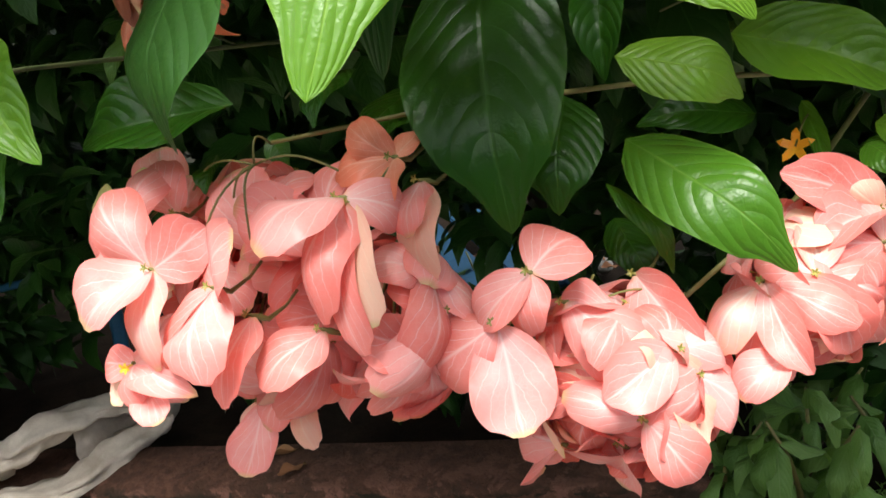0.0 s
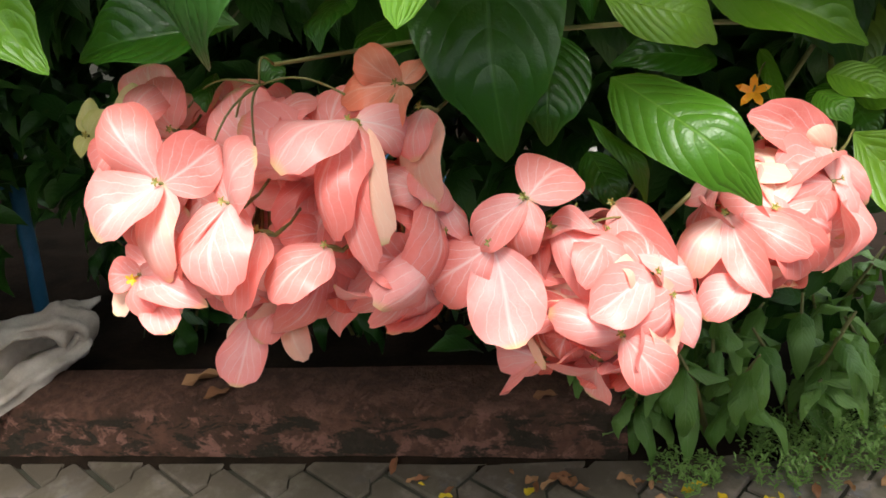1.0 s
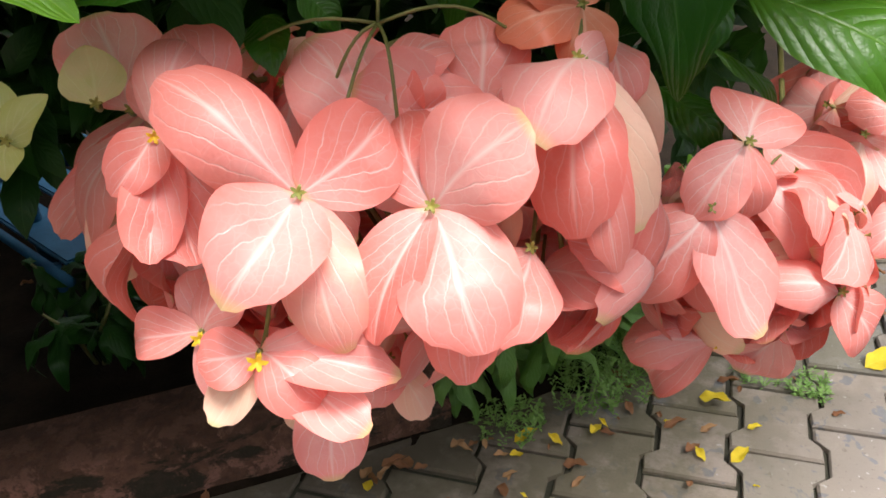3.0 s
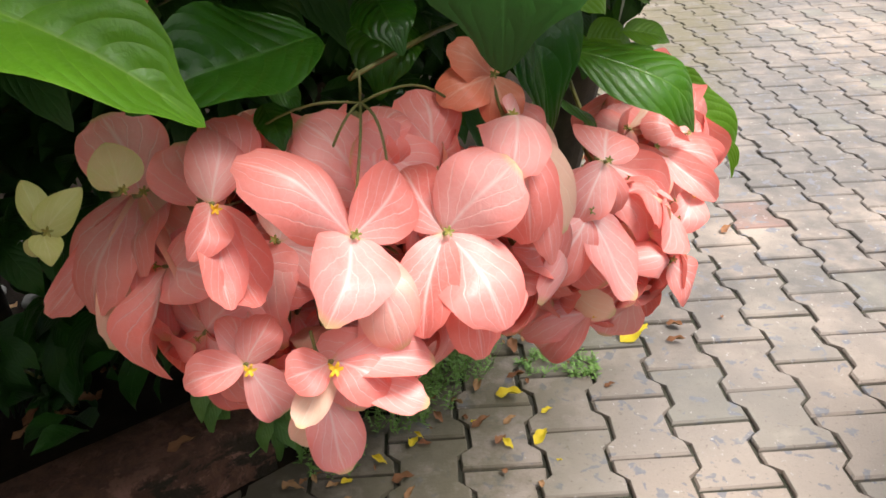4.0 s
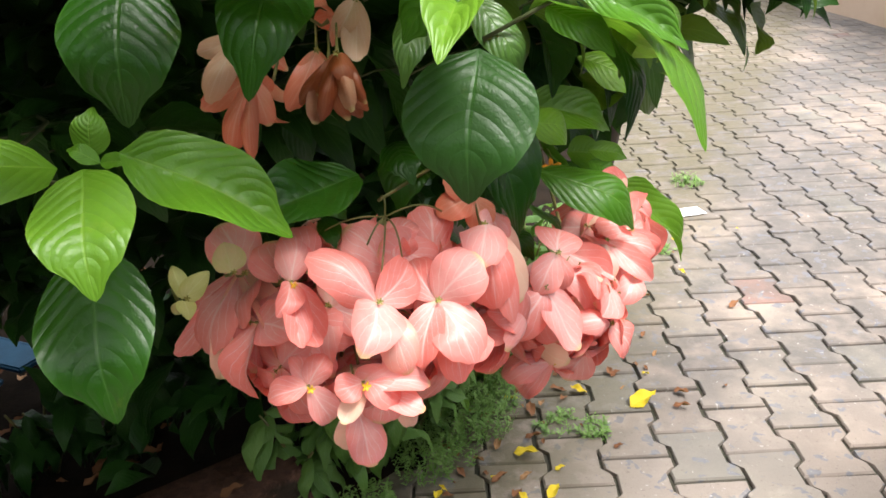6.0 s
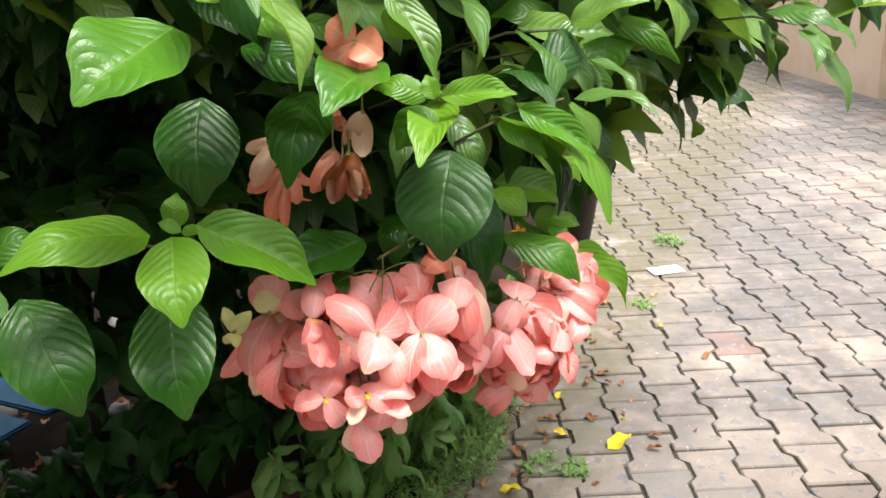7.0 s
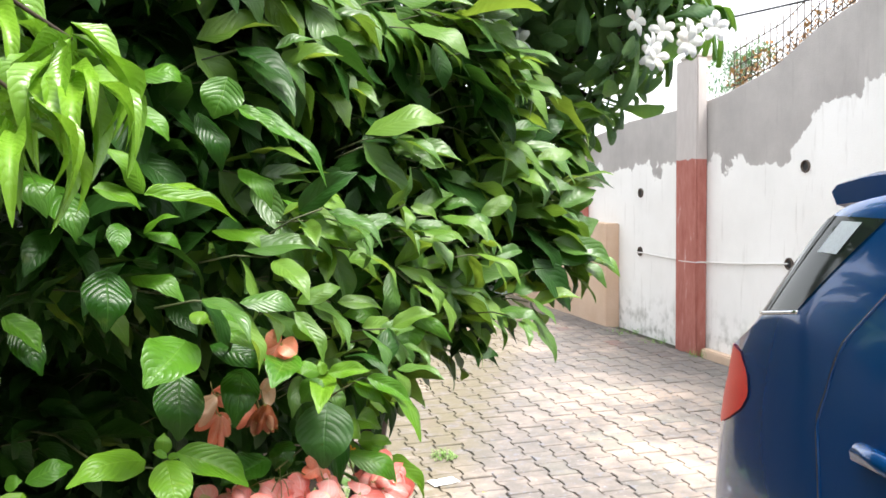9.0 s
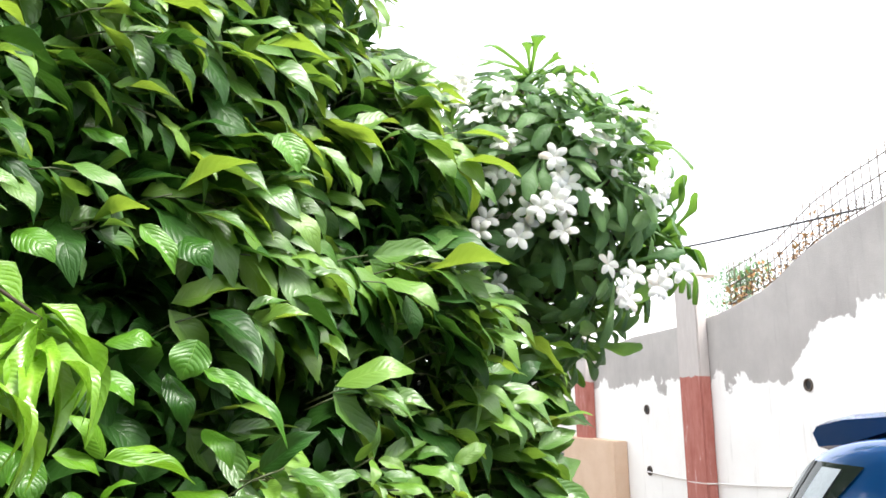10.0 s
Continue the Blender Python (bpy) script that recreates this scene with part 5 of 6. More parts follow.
# low back layer, down to the soil behind the trunks, its shade painted dark
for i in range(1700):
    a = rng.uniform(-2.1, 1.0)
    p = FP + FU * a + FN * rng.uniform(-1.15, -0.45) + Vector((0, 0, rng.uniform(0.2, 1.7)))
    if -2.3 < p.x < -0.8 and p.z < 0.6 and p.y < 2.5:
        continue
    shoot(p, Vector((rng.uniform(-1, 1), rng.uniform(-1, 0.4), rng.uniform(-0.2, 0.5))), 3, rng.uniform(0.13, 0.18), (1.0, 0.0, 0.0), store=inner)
# leaves low behind the hanging heads, coloured dark for the shade there
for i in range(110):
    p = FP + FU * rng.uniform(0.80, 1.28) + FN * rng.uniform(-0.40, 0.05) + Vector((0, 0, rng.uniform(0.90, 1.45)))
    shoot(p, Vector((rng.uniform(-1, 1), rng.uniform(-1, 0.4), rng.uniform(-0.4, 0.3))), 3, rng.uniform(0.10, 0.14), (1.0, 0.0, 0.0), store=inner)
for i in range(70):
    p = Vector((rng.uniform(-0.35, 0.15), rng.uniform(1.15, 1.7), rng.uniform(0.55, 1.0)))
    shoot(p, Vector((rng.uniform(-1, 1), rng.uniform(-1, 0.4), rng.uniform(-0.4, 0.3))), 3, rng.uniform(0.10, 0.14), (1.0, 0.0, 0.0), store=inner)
# the far end of the bush along the west wall, toned dark as shade
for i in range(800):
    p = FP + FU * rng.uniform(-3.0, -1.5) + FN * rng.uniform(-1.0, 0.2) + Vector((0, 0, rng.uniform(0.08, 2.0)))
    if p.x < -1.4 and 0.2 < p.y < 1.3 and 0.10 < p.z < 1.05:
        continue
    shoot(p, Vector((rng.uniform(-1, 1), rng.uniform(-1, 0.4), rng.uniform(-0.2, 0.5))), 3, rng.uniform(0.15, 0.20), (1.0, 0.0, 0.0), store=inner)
# fresh sprays that reach out over the flower heads
for x, y, z in ((-0.194, 0.261, 1.428), (0.081, 0.093, 1.317), (0.185, 0.174, 1.307), (0.319, 0.459, 1.384), (0.515, 0.622, 1.40), (0.344, 0.389, 1.325), (0.155, 0.296, 1.366), (0.42, 0.52, 1.45), (0.28, 0.33, 1.42),
                (-0.222, 0.364, 1.652), (-0.167, 0.339, 1.602), (-0.097, 0.252, 1.532), (-0.027, 0.421, 1.675), (0.002, 0.213, 1.477), (0.174, 0.573, 1.662), (-0.334, 0.38, 1.576), (-0.385, 0.415, 1.676), (0.239, 0.54, 1.59), (-0.434, 0.295, 1.54)):
    shoot(Vector((x, y, z)), Vector((rng.uniform(0.2, 0.9), -0.6, rng.uniform(-0.2, 0.3))), 2, rng.uniform(0.10, 0.125), (0.1, 0.5, 0.4), near=True, droop=0.5, fresh=(0.0, 0.4, 0.6))
# the leafy branch above the heads
for i in range(30):
    a, z = rng.uniform(0.02, 0.80), rng.uniform(1.30, 1.62)
    if a < 0.30 and z < 1.44:
        continue
    p = FP + FU * a + FN * (0.80 - abs(rng.gauss(0, 0.08)) + 0.10 * min(1.0, max(0.0, (1.6 - z) / 0.3))) + Vector((0, 0, z))
    shoot(p, FN * rng.uniform(0.2, 0.9) + FU * rng.uniform(0.0, 1.0) + Vector((0, 0, rng.uniform(-0.4, 0.2))), 2, rng.uniform(0.105, 0.145), (0.15, 0.5, 0.35), near=True, droop=0.5, fresh=(0.0, 0.35, 0.65))
# the branch that reaches out over the flower heads
for i in range(14):
    p = Vector((-0.12, 0.52, 1.46)) + Vector((rng.uniform(-0.42, 0.42), rng.uniform(-0.28, 0.32), rng.uniform(-0.16, 0.24)))
    if p.y < 0.26 and p.z < 1.42:
        continue
    shoot(p, Vector((rng.uniform(-0.6, 0.8), -0.7, rng.uniform(-0.3, 0.3))), 2, rng.uniform(0.10, 0.13), (0.8, 0.2, 0.0), near=True)
for i in range(8):
    p = Vector((-0.55, 0.35, 1.35)) + Vector((rng.uniform(-0.25, 0.2), rng.uniform(-0.25, 0.3), rng.uniform(-0.2, 0.3)))
    shoot(p, Vector((rng.uniform(-0.6, 0.8), -0.7, rng.uniform(-0.3, 0.3))), 2, rng.uniform(0.10, 0.13), (0.55, 0.4, 0.05), near=True)
for tone, m in near_leaf_jobs[:225]:
    put_part("leaf", rng.choice(leaf_mesh[tone]), bush, BI @ m)
for tone, m in near_leaf_jobs[225:]:
    filler[tone].append((rng.randrange(4), BI @ m))
for tone, jobs in filler.items():
    joined_blades("foliage", LEAF_SMALL, jobs, M_LEAF[tone], bush)["kind"] = "stuff"
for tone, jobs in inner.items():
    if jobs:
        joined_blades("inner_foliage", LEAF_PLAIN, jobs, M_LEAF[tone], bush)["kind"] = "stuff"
tubes_part("twig_growth", twigs, M_TWIG, bush, 5)["kind"] = "stuff"


# ---- plumeria tree behind the bush ----
plum = tagged(empty("plumeria_tree", (0.42, 2.1, 0)), "plumeria tree with spoon-shaped leaves and white blossom clusters", "tree")
PI_ = plum.matrix_world.inverted()
rng = random.Random(31)
SPOON = [blade(spoon_width, 12, 4, 0.08, 0.05, 0.1, -0.15, 0.05, 0.2, s) for s in (1, 2, 3)]
PETAL = [blade(sepal_width, 5, 4, 0.12, 0.0, 0.1, -0.2, 0.04, 0.2, s) for s in (4, 5)]
tube_part("trunk", [PI_ @ Vector(p) for p in ((0.42, 2.1, -0.02), (0.55, 2.05, 0.7), (0.75, 1.8, 1.4), (1.0, 1.5, 2.0))], [0.06, 0.055, 0.045, 0.035], M_BARK, plum, 10)
spoon_jobs, petal_jobs, tips = [], [], []
for i in range(64):
    d = Vector((rng.gauss(0, 1), rng.gauss(-0.25, 1), rng.gauss(0.0, 0.9))).normalized()
    p = Vector((1.04, 1.12, 2.36)) + Vector((d.x * 0.38, d.y * 0.33, d.z * 0.44)) * rng.uniform(0.5, 1.1)
    tips.append((p, (d + Vector((0, 0, 0.35))).normalized()))
for p, d in tips:
    mid = Vector((1.05, 1.42, 2.2)) * 0.5 + p * 0.5 + Vector((0, 0, -0.06))
    tube_part("limb", [PI_ @ q for q in (Vector((1.0, 1.5, 2.0)), mid, p)], [0.016, 0.012, 0.008], M_BARK, plum, 6)
    x, y, z, _ = frame_axes((0, 0, 0), d, (0, 0, 1))
    for k in range(rng.randint(14, 19)):
        w = k * 2.4 + rng.uniform(-0.2, 0.2)
        rad = x * math.cos(w) + z * math.sin(w)
        L = rng.uniform(0.15, 0.25)
        dd = (rad + d * rng.uniform(-0.15, 0.7) + Vector((0, 0, -0.2))).normalized()
        spoon_jobs.append((rng.randrange(3), PI_ @ blade_matrix(p - d * rng.uniform(0, 0.07), p + dd * L, L * 0.21, d + Vector((0, 0, 0.5)))))
    if d.y < 0.35 and d.x < 0.45 and -0.75 < d.z < 0.85 and rng.random() < 0.6:
        for c in range(rng.randint(7, 12)):
            q = p + d * rng.uniform(0.08, 0.15) + Vector((rng.gauss(-0.02, 0.05), rng.gauss(-0.07, 0.05), rng.gauss(0, 0.045)))
            f = (d + Vector((rng.uniform(-.5, .5), -0.5 + rng.uniform(-.4, .4), rng.uniform(-.3, .5)))).normalized()
            ax, ay, az, _ = frame_axes((0, 0, 0), f, (0, 0, 1))
            w0 = rng.uniform(0, 6)
            for k in range(5):
                w = w0 + k * 1.2566
                t = q + (ax * math.cos(w) + az * math.sin(w)) * 0.044 + f * 0.012
                petal_jobs.append((rng.randrange(2), PI_ @ blade_matrix(q, t, 0.026, f)))
joined_blades("leaves", SPOON, spoon_jobs, M_PLUM, plum)["kind"] = "stuff"
joined_blades("blossoms", PETAL, petal_jobs, M_WHITE, plum, "white five-petalled blossoms")["kind"] = "stuff"

# ---- drooping mango branch ----
mango = tagged(empty("mango_tree", (-2.4, -0.2, 0)), "mango tree with long glossy drooping young leaves", "tree")
MI = mango.matrix_world.inverted()
rng = random.Random(41)
LANCE = [blade(lance_width, 10, 4, 0.12, 0.10, 0.0, -0.3, 0.06, 0.4, s) for s in (1, 2, 3)]
lance_mesh = [mesh_of("leaf", b[0], b[1], M_MANGO, b[2]) for b in LANCE]
tube_part("trunk", [MI @ Vector(p) for p in ((-2.4, -0.2, -0.02), (-2.2, -0.1, 1.2), (-1.7, 0.2, 2.2), (-1.1, 0.35, 2.7), (-0.7, 0.4, 3.2))], [0.06, 0.055, 0.04, 0.02, 0.01], M_BARK, mango, 10)
for p, n in (((-0.27, -0.20, 1.86), 17), ((-0.38, -0.14, 1.93), 14), ((-0.33, -0.26, 1.78), 10), ((-0.5, -0.1, 2.05), 12)):
    p = Vector(p)
    tube_part("twig", [MI @ q for q in (Vector((-1.5, 0.25, 2.4)), (Vector((-1.5, 0.25, 2.5)) + p) / 2 + Vector((0, 0, 0.12)), p)], [0.012, 0.007, 0.003], M_BARK, mango, 6)
    for k in range(n):
        w = k * 2.4
        d = Vector((math.cos(w), math.sin(w), -rng.uniform(0.8, 2.2))).normalized()
        L = rng.uniform(0.13, 0.20)
        put_part("leaf", rng.choice(lance_mesh), mango, MI @ blade_matrix(p + Vector((0, 0, rng.uniform(-0.05, 0.03))), p + d * L, L * 0.18, Vector((d.x, d.y, 0.5))))


# ---- undergrowth, weeds and litter ----
rng = random.Random(51)
UNDER = [blade(lance_width, 8, 4, 0.10, 0.05, 0.1, -0.3, 0.08, 0.3, s) for s in (1, 2, 3)]
under_mesh = [mesh_of("leaf", b[0], b[1], M_UNDER, b[2]) for b in UNDER]
# same leaves again, darker: shade in the inner bed put into their colour
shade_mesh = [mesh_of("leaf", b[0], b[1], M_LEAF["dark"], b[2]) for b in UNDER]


def bed_plant(x, y, h, n, seed, size=0.125, leaves=under_mesh):
    r = random.Random(seed)
    z0 = 0.02
    ob = tagged(empty("bed_plant", (x, y, z0)), "leafy dark green bedding plant with limp pointed leaves", "plant", "plants along the bed")
    for s in range(max(4, n // 5)):
        a = r.uniform(0, 6.28)
        top = Vector((math.cos(a) * h * 0.35, math.sin(a) * h * 0.35, h * r.uniform(0.6, 1.0)))
        tube_part("stem", [(0, 0, -0.03), top * 0.5 + Vector((0, 0, 0.03)), top], [0.006, 0.005, 0.003], M_STEM, ob, 6)
        for k in range(7):
            b = top * r.uniform(0.45, 1.0)
            w = r.uniform(0, 6.28)
            d = Vector((math.cos(w), math.sin(w), r.uniform(-1.9, -0.1))).normalized()
            L = size * r.uniform(0.7, 1.25)
            t = b + d * L
            if t.z < 0.0:
                t.z = 0.004
            put_part("leaf", r.choice(leaves), ob, blade_matrix(b, t, L * r.uniform(0.30, 0.42), (d.x * 0.4, d.y * 0.4, 1.0)))
    return ob


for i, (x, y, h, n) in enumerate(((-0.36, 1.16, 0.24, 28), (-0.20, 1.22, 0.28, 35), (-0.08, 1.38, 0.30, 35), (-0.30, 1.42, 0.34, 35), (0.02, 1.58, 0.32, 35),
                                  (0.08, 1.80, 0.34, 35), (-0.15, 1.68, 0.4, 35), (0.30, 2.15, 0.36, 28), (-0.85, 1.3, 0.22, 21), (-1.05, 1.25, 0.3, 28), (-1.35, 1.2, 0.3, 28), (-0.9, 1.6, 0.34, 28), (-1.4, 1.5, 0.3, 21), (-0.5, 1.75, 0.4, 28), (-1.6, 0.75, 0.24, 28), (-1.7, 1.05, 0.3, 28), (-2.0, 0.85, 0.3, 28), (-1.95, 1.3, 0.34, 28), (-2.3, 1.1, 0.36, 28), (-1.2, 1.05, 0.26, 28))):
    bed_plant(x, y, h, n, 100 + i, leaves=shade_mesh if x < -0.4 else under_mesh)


def weed_patch(spots, seed):
    """Feathery weeds: short stems with many tiny narrow leaflets."""
    r = random.Random(seed)
    jobs, shape = [], [blade(lance_width, 2, 2, 0.1, 0, 0, 0, 0, 0, 1)]
    for x, y, rad, h, n in spots:
        for _ in range(n):
            a, q = r.uniform(0, 6.28), rad * math.sqrt(r.random())
            b = Vector((x + q * math.cos(a), y + q * math.sin(a), -0.01))
            lean = Vector((r.uniform(-.5, .5), r.uniform(-.5, .5), 1)).normalized()
            H = h * r.uniform(0.5, 1.1)
            for k in range(12):
                c = b + lean * H * (0.15 + 0.85 * k / 12)
                w = r.uniform(0, 6.28)
                d = Vector((math.cos(w), math.sin(w), r.uniform(0, 0.9))).normalized()
                jobs.append((0, blade_matrix(c, c + d * r.uniform(0.010, 0.022), 0.006, (0, 0, 1))))
            jobs.append((0, blade_matrix(b, b + lean * H, 0.003, (1, 0.2, 0))))
    ob = joined_blades("weeds", shape, jobs, M_WEED)
    return tagged(ob, "feathery green weeds in the bed's edge and paver joints", "weeds", kind="stuff")


weed_patch([(-0.04, 1.26, 0.11, 0.11, 110), (0.06, 1.42, 0.12, 0.15, 150), (0.10, 1.60, 0.12, 0.16, 150), (0.16, 1.78, 0.11, 0.14, 120), (-0.20, 1.10, 0.08, 0.06, 40),
            (0.42, 1.37, 0.05, 0.03, 26), (0.31, 1.41, 0.06, 0.03, 26), (0.16, 1.53, 0.06, 0.04, 30), (1.22, 3.44, 0.08, 0.05, 50), (0.24, 2.0, 0.1, 0.12, 60), (0.34, 2.3, 0.1, 0.1, 60), (0.50, 2.9, 0.1, 0.08, 50), (0.66, 3.5, 0.1, 0.08, 50), (0.60, 2.35, 0.03, 0.03, 14), (0.86, 3.0, 0.03, 0.03, 14),
            (0.9, 2.6, 0.05, 0.03, 20), (4.36, 5.6, 0.12, 0.08, 40), (4.30, 7.0, 0.2, 0.06, 40), (4.3, 6.4, 0.15, 0.05, 30)], 61)

fallen_mesh = {k: mesh_of("fallen_leaf", *blade(leaf_width, 10, 6, 0.10, 0.12, 0.0, 0.25, 0.12, 0.5, 3)[:2], m, blade(leaf_width, 10, 6, 0.10, 0.12, 0.0, 0.25, 0.12, 0.5, 3)[2]) for k, m in M_FALLEN.items()}


def fallen(x, y, z, L, turn, tone, width=0.55):
    ob = put_part("fallen_leaf", fallen_mesh[tone], None, blade_matrix((x, y, z), (x + L * math.cos(turn), y + L * math.sin(turn), z + 0.002), L * width, (0.1, 0.05, 1)))
    return tagged(ob, f"fallen {tone} leaf, dry and curled, lying on the " + ("kerb" if z > 0.1 else "pavers"), "fallen leaf", "fallen leaves")


fallen(0.53, 1.47, 0.004, 0.095, 0.5, "yellow", 0.62)
fallen(0.18, 1.28, 0.004, 0.07, -0.3, "yellow")
fallen(0.25, 1.09, 0.004, 0.05, 0.9, "yellow")
fallen(0.28, 1.20, 0.004, 0.03, 0.2, "yellow")
fallen(0.20, 1.08, 0.004, 0.035, 2.2, "yellow")
fallen(-1.25, 0.53, 0.134, 0.115, 0.75, "tan", 0.3)
fallen(-1.13, 0.60, 0.134, 0.085, -1.5, "brown", 0.35)
fallen(-0.52, 0.99, 0.134, 0.06, 0.4, "brown", 0.5)
r = random.Random(9)
for i in range(190):
    y = r.uniform(0.7, 3.0)
    x = bed_edge(y) + 0.04 + abs(r.gauss(0, 0.24))
    fallen(x, y, 0.004, r.uniform(0.014, 0.058), r.uniform(0, 6.28), r.choice(("brown", "brown", "brown", "tan", "tan", "yellow")), r.uniform(0.3, 0.6))
for i in range(50):
    fallen(-1.5 + r.uniform(-0.5, 0.5), 2.05 + r.uniform(-0.4, 0.5), 0.075, r.uniform(0.04, 0.09), r.uniform(0, 6.28), r.choice(("brown", "tan", "brown")), r.uniform(0.35, 0.6))
for i in range(40):
    fallen(-1.2 + r.uniform(-0.7, 0.6), 1.5 + r.uniform(-0.4, 0.5), 0.075, r.uniform(0.03, 0.07), r.uniform(0, 6.28), "brown", r.uniform(0.35, 0.6))



def stone(x, y, size, seed):
    """A rounded stone, flatter than wide."""
    bm = bmesh.new()
    bmesh.ops.create_icosphere(bm, subdivisions=2, radius=1.0)
    for v in bm.verts:
        k = 1 + 0.28 * noise.noise(v.co * 1.3 + Vector((seed * 3.7, 0, 0)))
        v.co = Vector((v.co.x * size * k, v.co.y * size * 0.7 * k, v.co.z * size * 0.5 * k))
    ob = part("stone", bm, M_STONE, smooth=True)
    ob.matrix_world = pose(x, y, 0.045 + size * 0.25, 0, 0, seed * 67)
    return tagged(ob, "grey rounded stone lying on the shaded soil", "stone", "stones in the bed")


for i in range(16):
    stone(-1.55 + r.uniform(-0.5, 0.45), 2.1 + r.uniform(-0.35, 0.5), r.uniform(0.025, 0.07), i)

bm = bmesh.new()
bmesh.ops.create_grid(bm, x_segments=6, y_segments=4, size=0.5)
for v in bm.verts:
    v.co = (v.co.x * 0.16, v.co.y * 0.10, 0.006 + 0.006 * noise.noise((v.co.x * 4, v.co.y * 4, 1)))
scrap = part("paper_scrap", bm, M_PAPER, smooth=True)
scrap.matrix_world = pose(1.10, 3.02, 0.0, 0, 0, 12)
tagged(scrap, "crumpled white paper scrap lying on the pavers", "litter")


# ---- sack and blue bench in the bed ----
def sack():
    """An empty sack thrown down, the rim of its mouth standing up as a twisted loop of cloth."""
    ob = tagged(empty("woven_sack", (-1.62, 0.36, 0.122), 77), "dirty white woven sack thrown down on the kerb", "sack")
    ob.scale = (0.9, 0.9, 0.82)
    # local axes: x along the kerb, y into the bed, z up
    loop = [(-0.30, 0.0, 0.17), (-0.19, 0.01, 0.205), (-0.08, 0.02, 0.215), (0.02, 0.03, 0.19), (0.10, 0.05, 0.135), (0.11, 0.06, 0.06), (0.03, 0.0, 0.045), (-0.07, -0.05, 0.03), (-0.17, -0.09, 0.022), (-0.28, -0.10, 0.02), (-0.40, -0.06, 0.03), (-0.44, 0.0, 0.09), (-0.39, 0.0, 0.15)]
    loop = [(x, y, z * 0.80) for x, y, z in loop]
    fine, sides = [], 22
    n = len(loop)
    for i in range(n):
        p0, p1, p2, p3 = (Vector(loop[(i + k - 1) % n]) for k in range(4))
        for k in range(6):
            t = k / 6
            fine.append(0.5 * (2 * p1 + (p2 - p0) * t + (2 * p0 - 5 * p1 + 4 * p2 - p3) * t * t + (3 * p1 - p0 - 3 * p2 + p3) * t ** 3))
    V, Fs, m = [], [], len(fine)
    for i, p in enumerate(fine):
        d = (fine[(i + 1) % m] - fine[i - 1]).normalized()
        side = d.cross(Vector((0.2, 1, 0.1))).normalized()
        deep = side.cross(d)
        wide = 0.030 + 0.014 * math.sin(i * 0.35) + (0.014 if 18 < i < 34 else 0.0)
        for j in range(sides):
            w = 2 * math.pi * j / sides
            f = 1 + 0.6 * noise.noise((i * 0.25, 2.2 * math.cos(w), 2.2 * math.sin(w))) + 0.28 * math.sin(5 * w + i * 0.30)
            q = p + side * wide * f * math.cos(w) + deep * 0.05 * f * math.sin(w)
            V.append((q.x, q.y, max(0.004, q.z)))
    for i in range(m):
        for j in range(sides):
            Fs.append((i * sides + j, i * sides + (j + 1) % sides, ((i + 1) % m) * sides + (j + 1) % sides, ((i + 1) % m) * sides + j))
    put_part("rim", mesh_of("rim", V, Fs, M_SACK), ob)
    V, Fs = [], []
    for i in range(19):
        for j in range(25):
            u, w = i / 18, 2 * math.pi * j / 24
            r = 0.11 * (0.55 + 0.45 * math.sin(math.pi * min(1.0, 0.25 + u * 0.7))) * (1 - 0.75 * max(0.0, u - 0.6) / 0.4)
            f = 1 + 0.35 * noise.noise((u * 5, 1.6 * math.cos(w), 1.6 * math.sin(w))) + 0.10 * math.sin(7 * w + 5 * u)
            V.append((-0.12 + 0.34 * u + 0.3 * r * f * math.cos(w), 0.07 + 0.20 * u + r * f * math.cos(w) * 0.8, max(0.003, 0.055 + r * f * math.sin(w) * 0.75 * (1 - 0.5 * u))))
    for i in range(18):
        for j in range(24):
            Fs.append((i * 25 + j, i * 25 + j + 1, (i + 1) * 25 + j + 1, (i + 1) * 25 + j))
    put_part("cloth", mesh_of("cloth", V, Fs, M_SACK), ob)


sack()


def blue_bench():
    ob = tagged(empty("blue_bench", (-1.75, 1.62, 0.03), 155), "blue painted steel bench frame standing in the bed", "bench")
    for y in (-0.17, 0.0, 0.17):
        bm = bmesh.new()
        box(bm, (-0.55, y - 0.06, 0.17), (0.55, y + 0.06, 0.19), 0.006)
        part("slat", bm, M_BLUE, ob)
    for y in (-0.25, 0.25):
        tube_part("rail", [(-0.6, y, 0.16), (0.58, y, 0.16), (0.66, y, 0.18), (0.70, y, 0.22)], 0.014, M_BLUE, ob)
    for x in (-0.5, 0.5):
        for y in (-0.24, 0.24):
            tube_part("leg", [(x, y, -0.02), (x, y, 0.17)], 0.015, M_BLUE, ob)


blue_bench()
def blue_rail():
    """A low steel railing: a leaning post, a top rail and a bent lower rail."""
    ob = tagged(empty("blue_rail", (-1.90, 0.45, 0.02), 64), "blue painted steel post and rails in the bed", "railing")
    tube_part("post", [(0, 0, -0.04), (0.03, 0.07, 0.30), (0.05, 0.13, 0.62)], 0.022, M_BLUE, ob, 10)
    tube_part("post", [(0.95, 0.13, -0.04), (0.95, 0.13, 0.52)], 0.020, M_BLUE, ob, 10)
    tube_part("rail", [(-0.5, 0.12, 0.50), (0.1, 0.12, 0.50), (1.05, 0.13, 0.49)], 0.012, M_BLUE, ob)
    tube_part("rail", [(0.19, 0.12, 0.49), (0.20, 0.12, 0.40), (0.26, 0.12, 0.36), (0.95, 0.13, 0.34)], 0.010, M_BLUE, ob)


blue_rail()


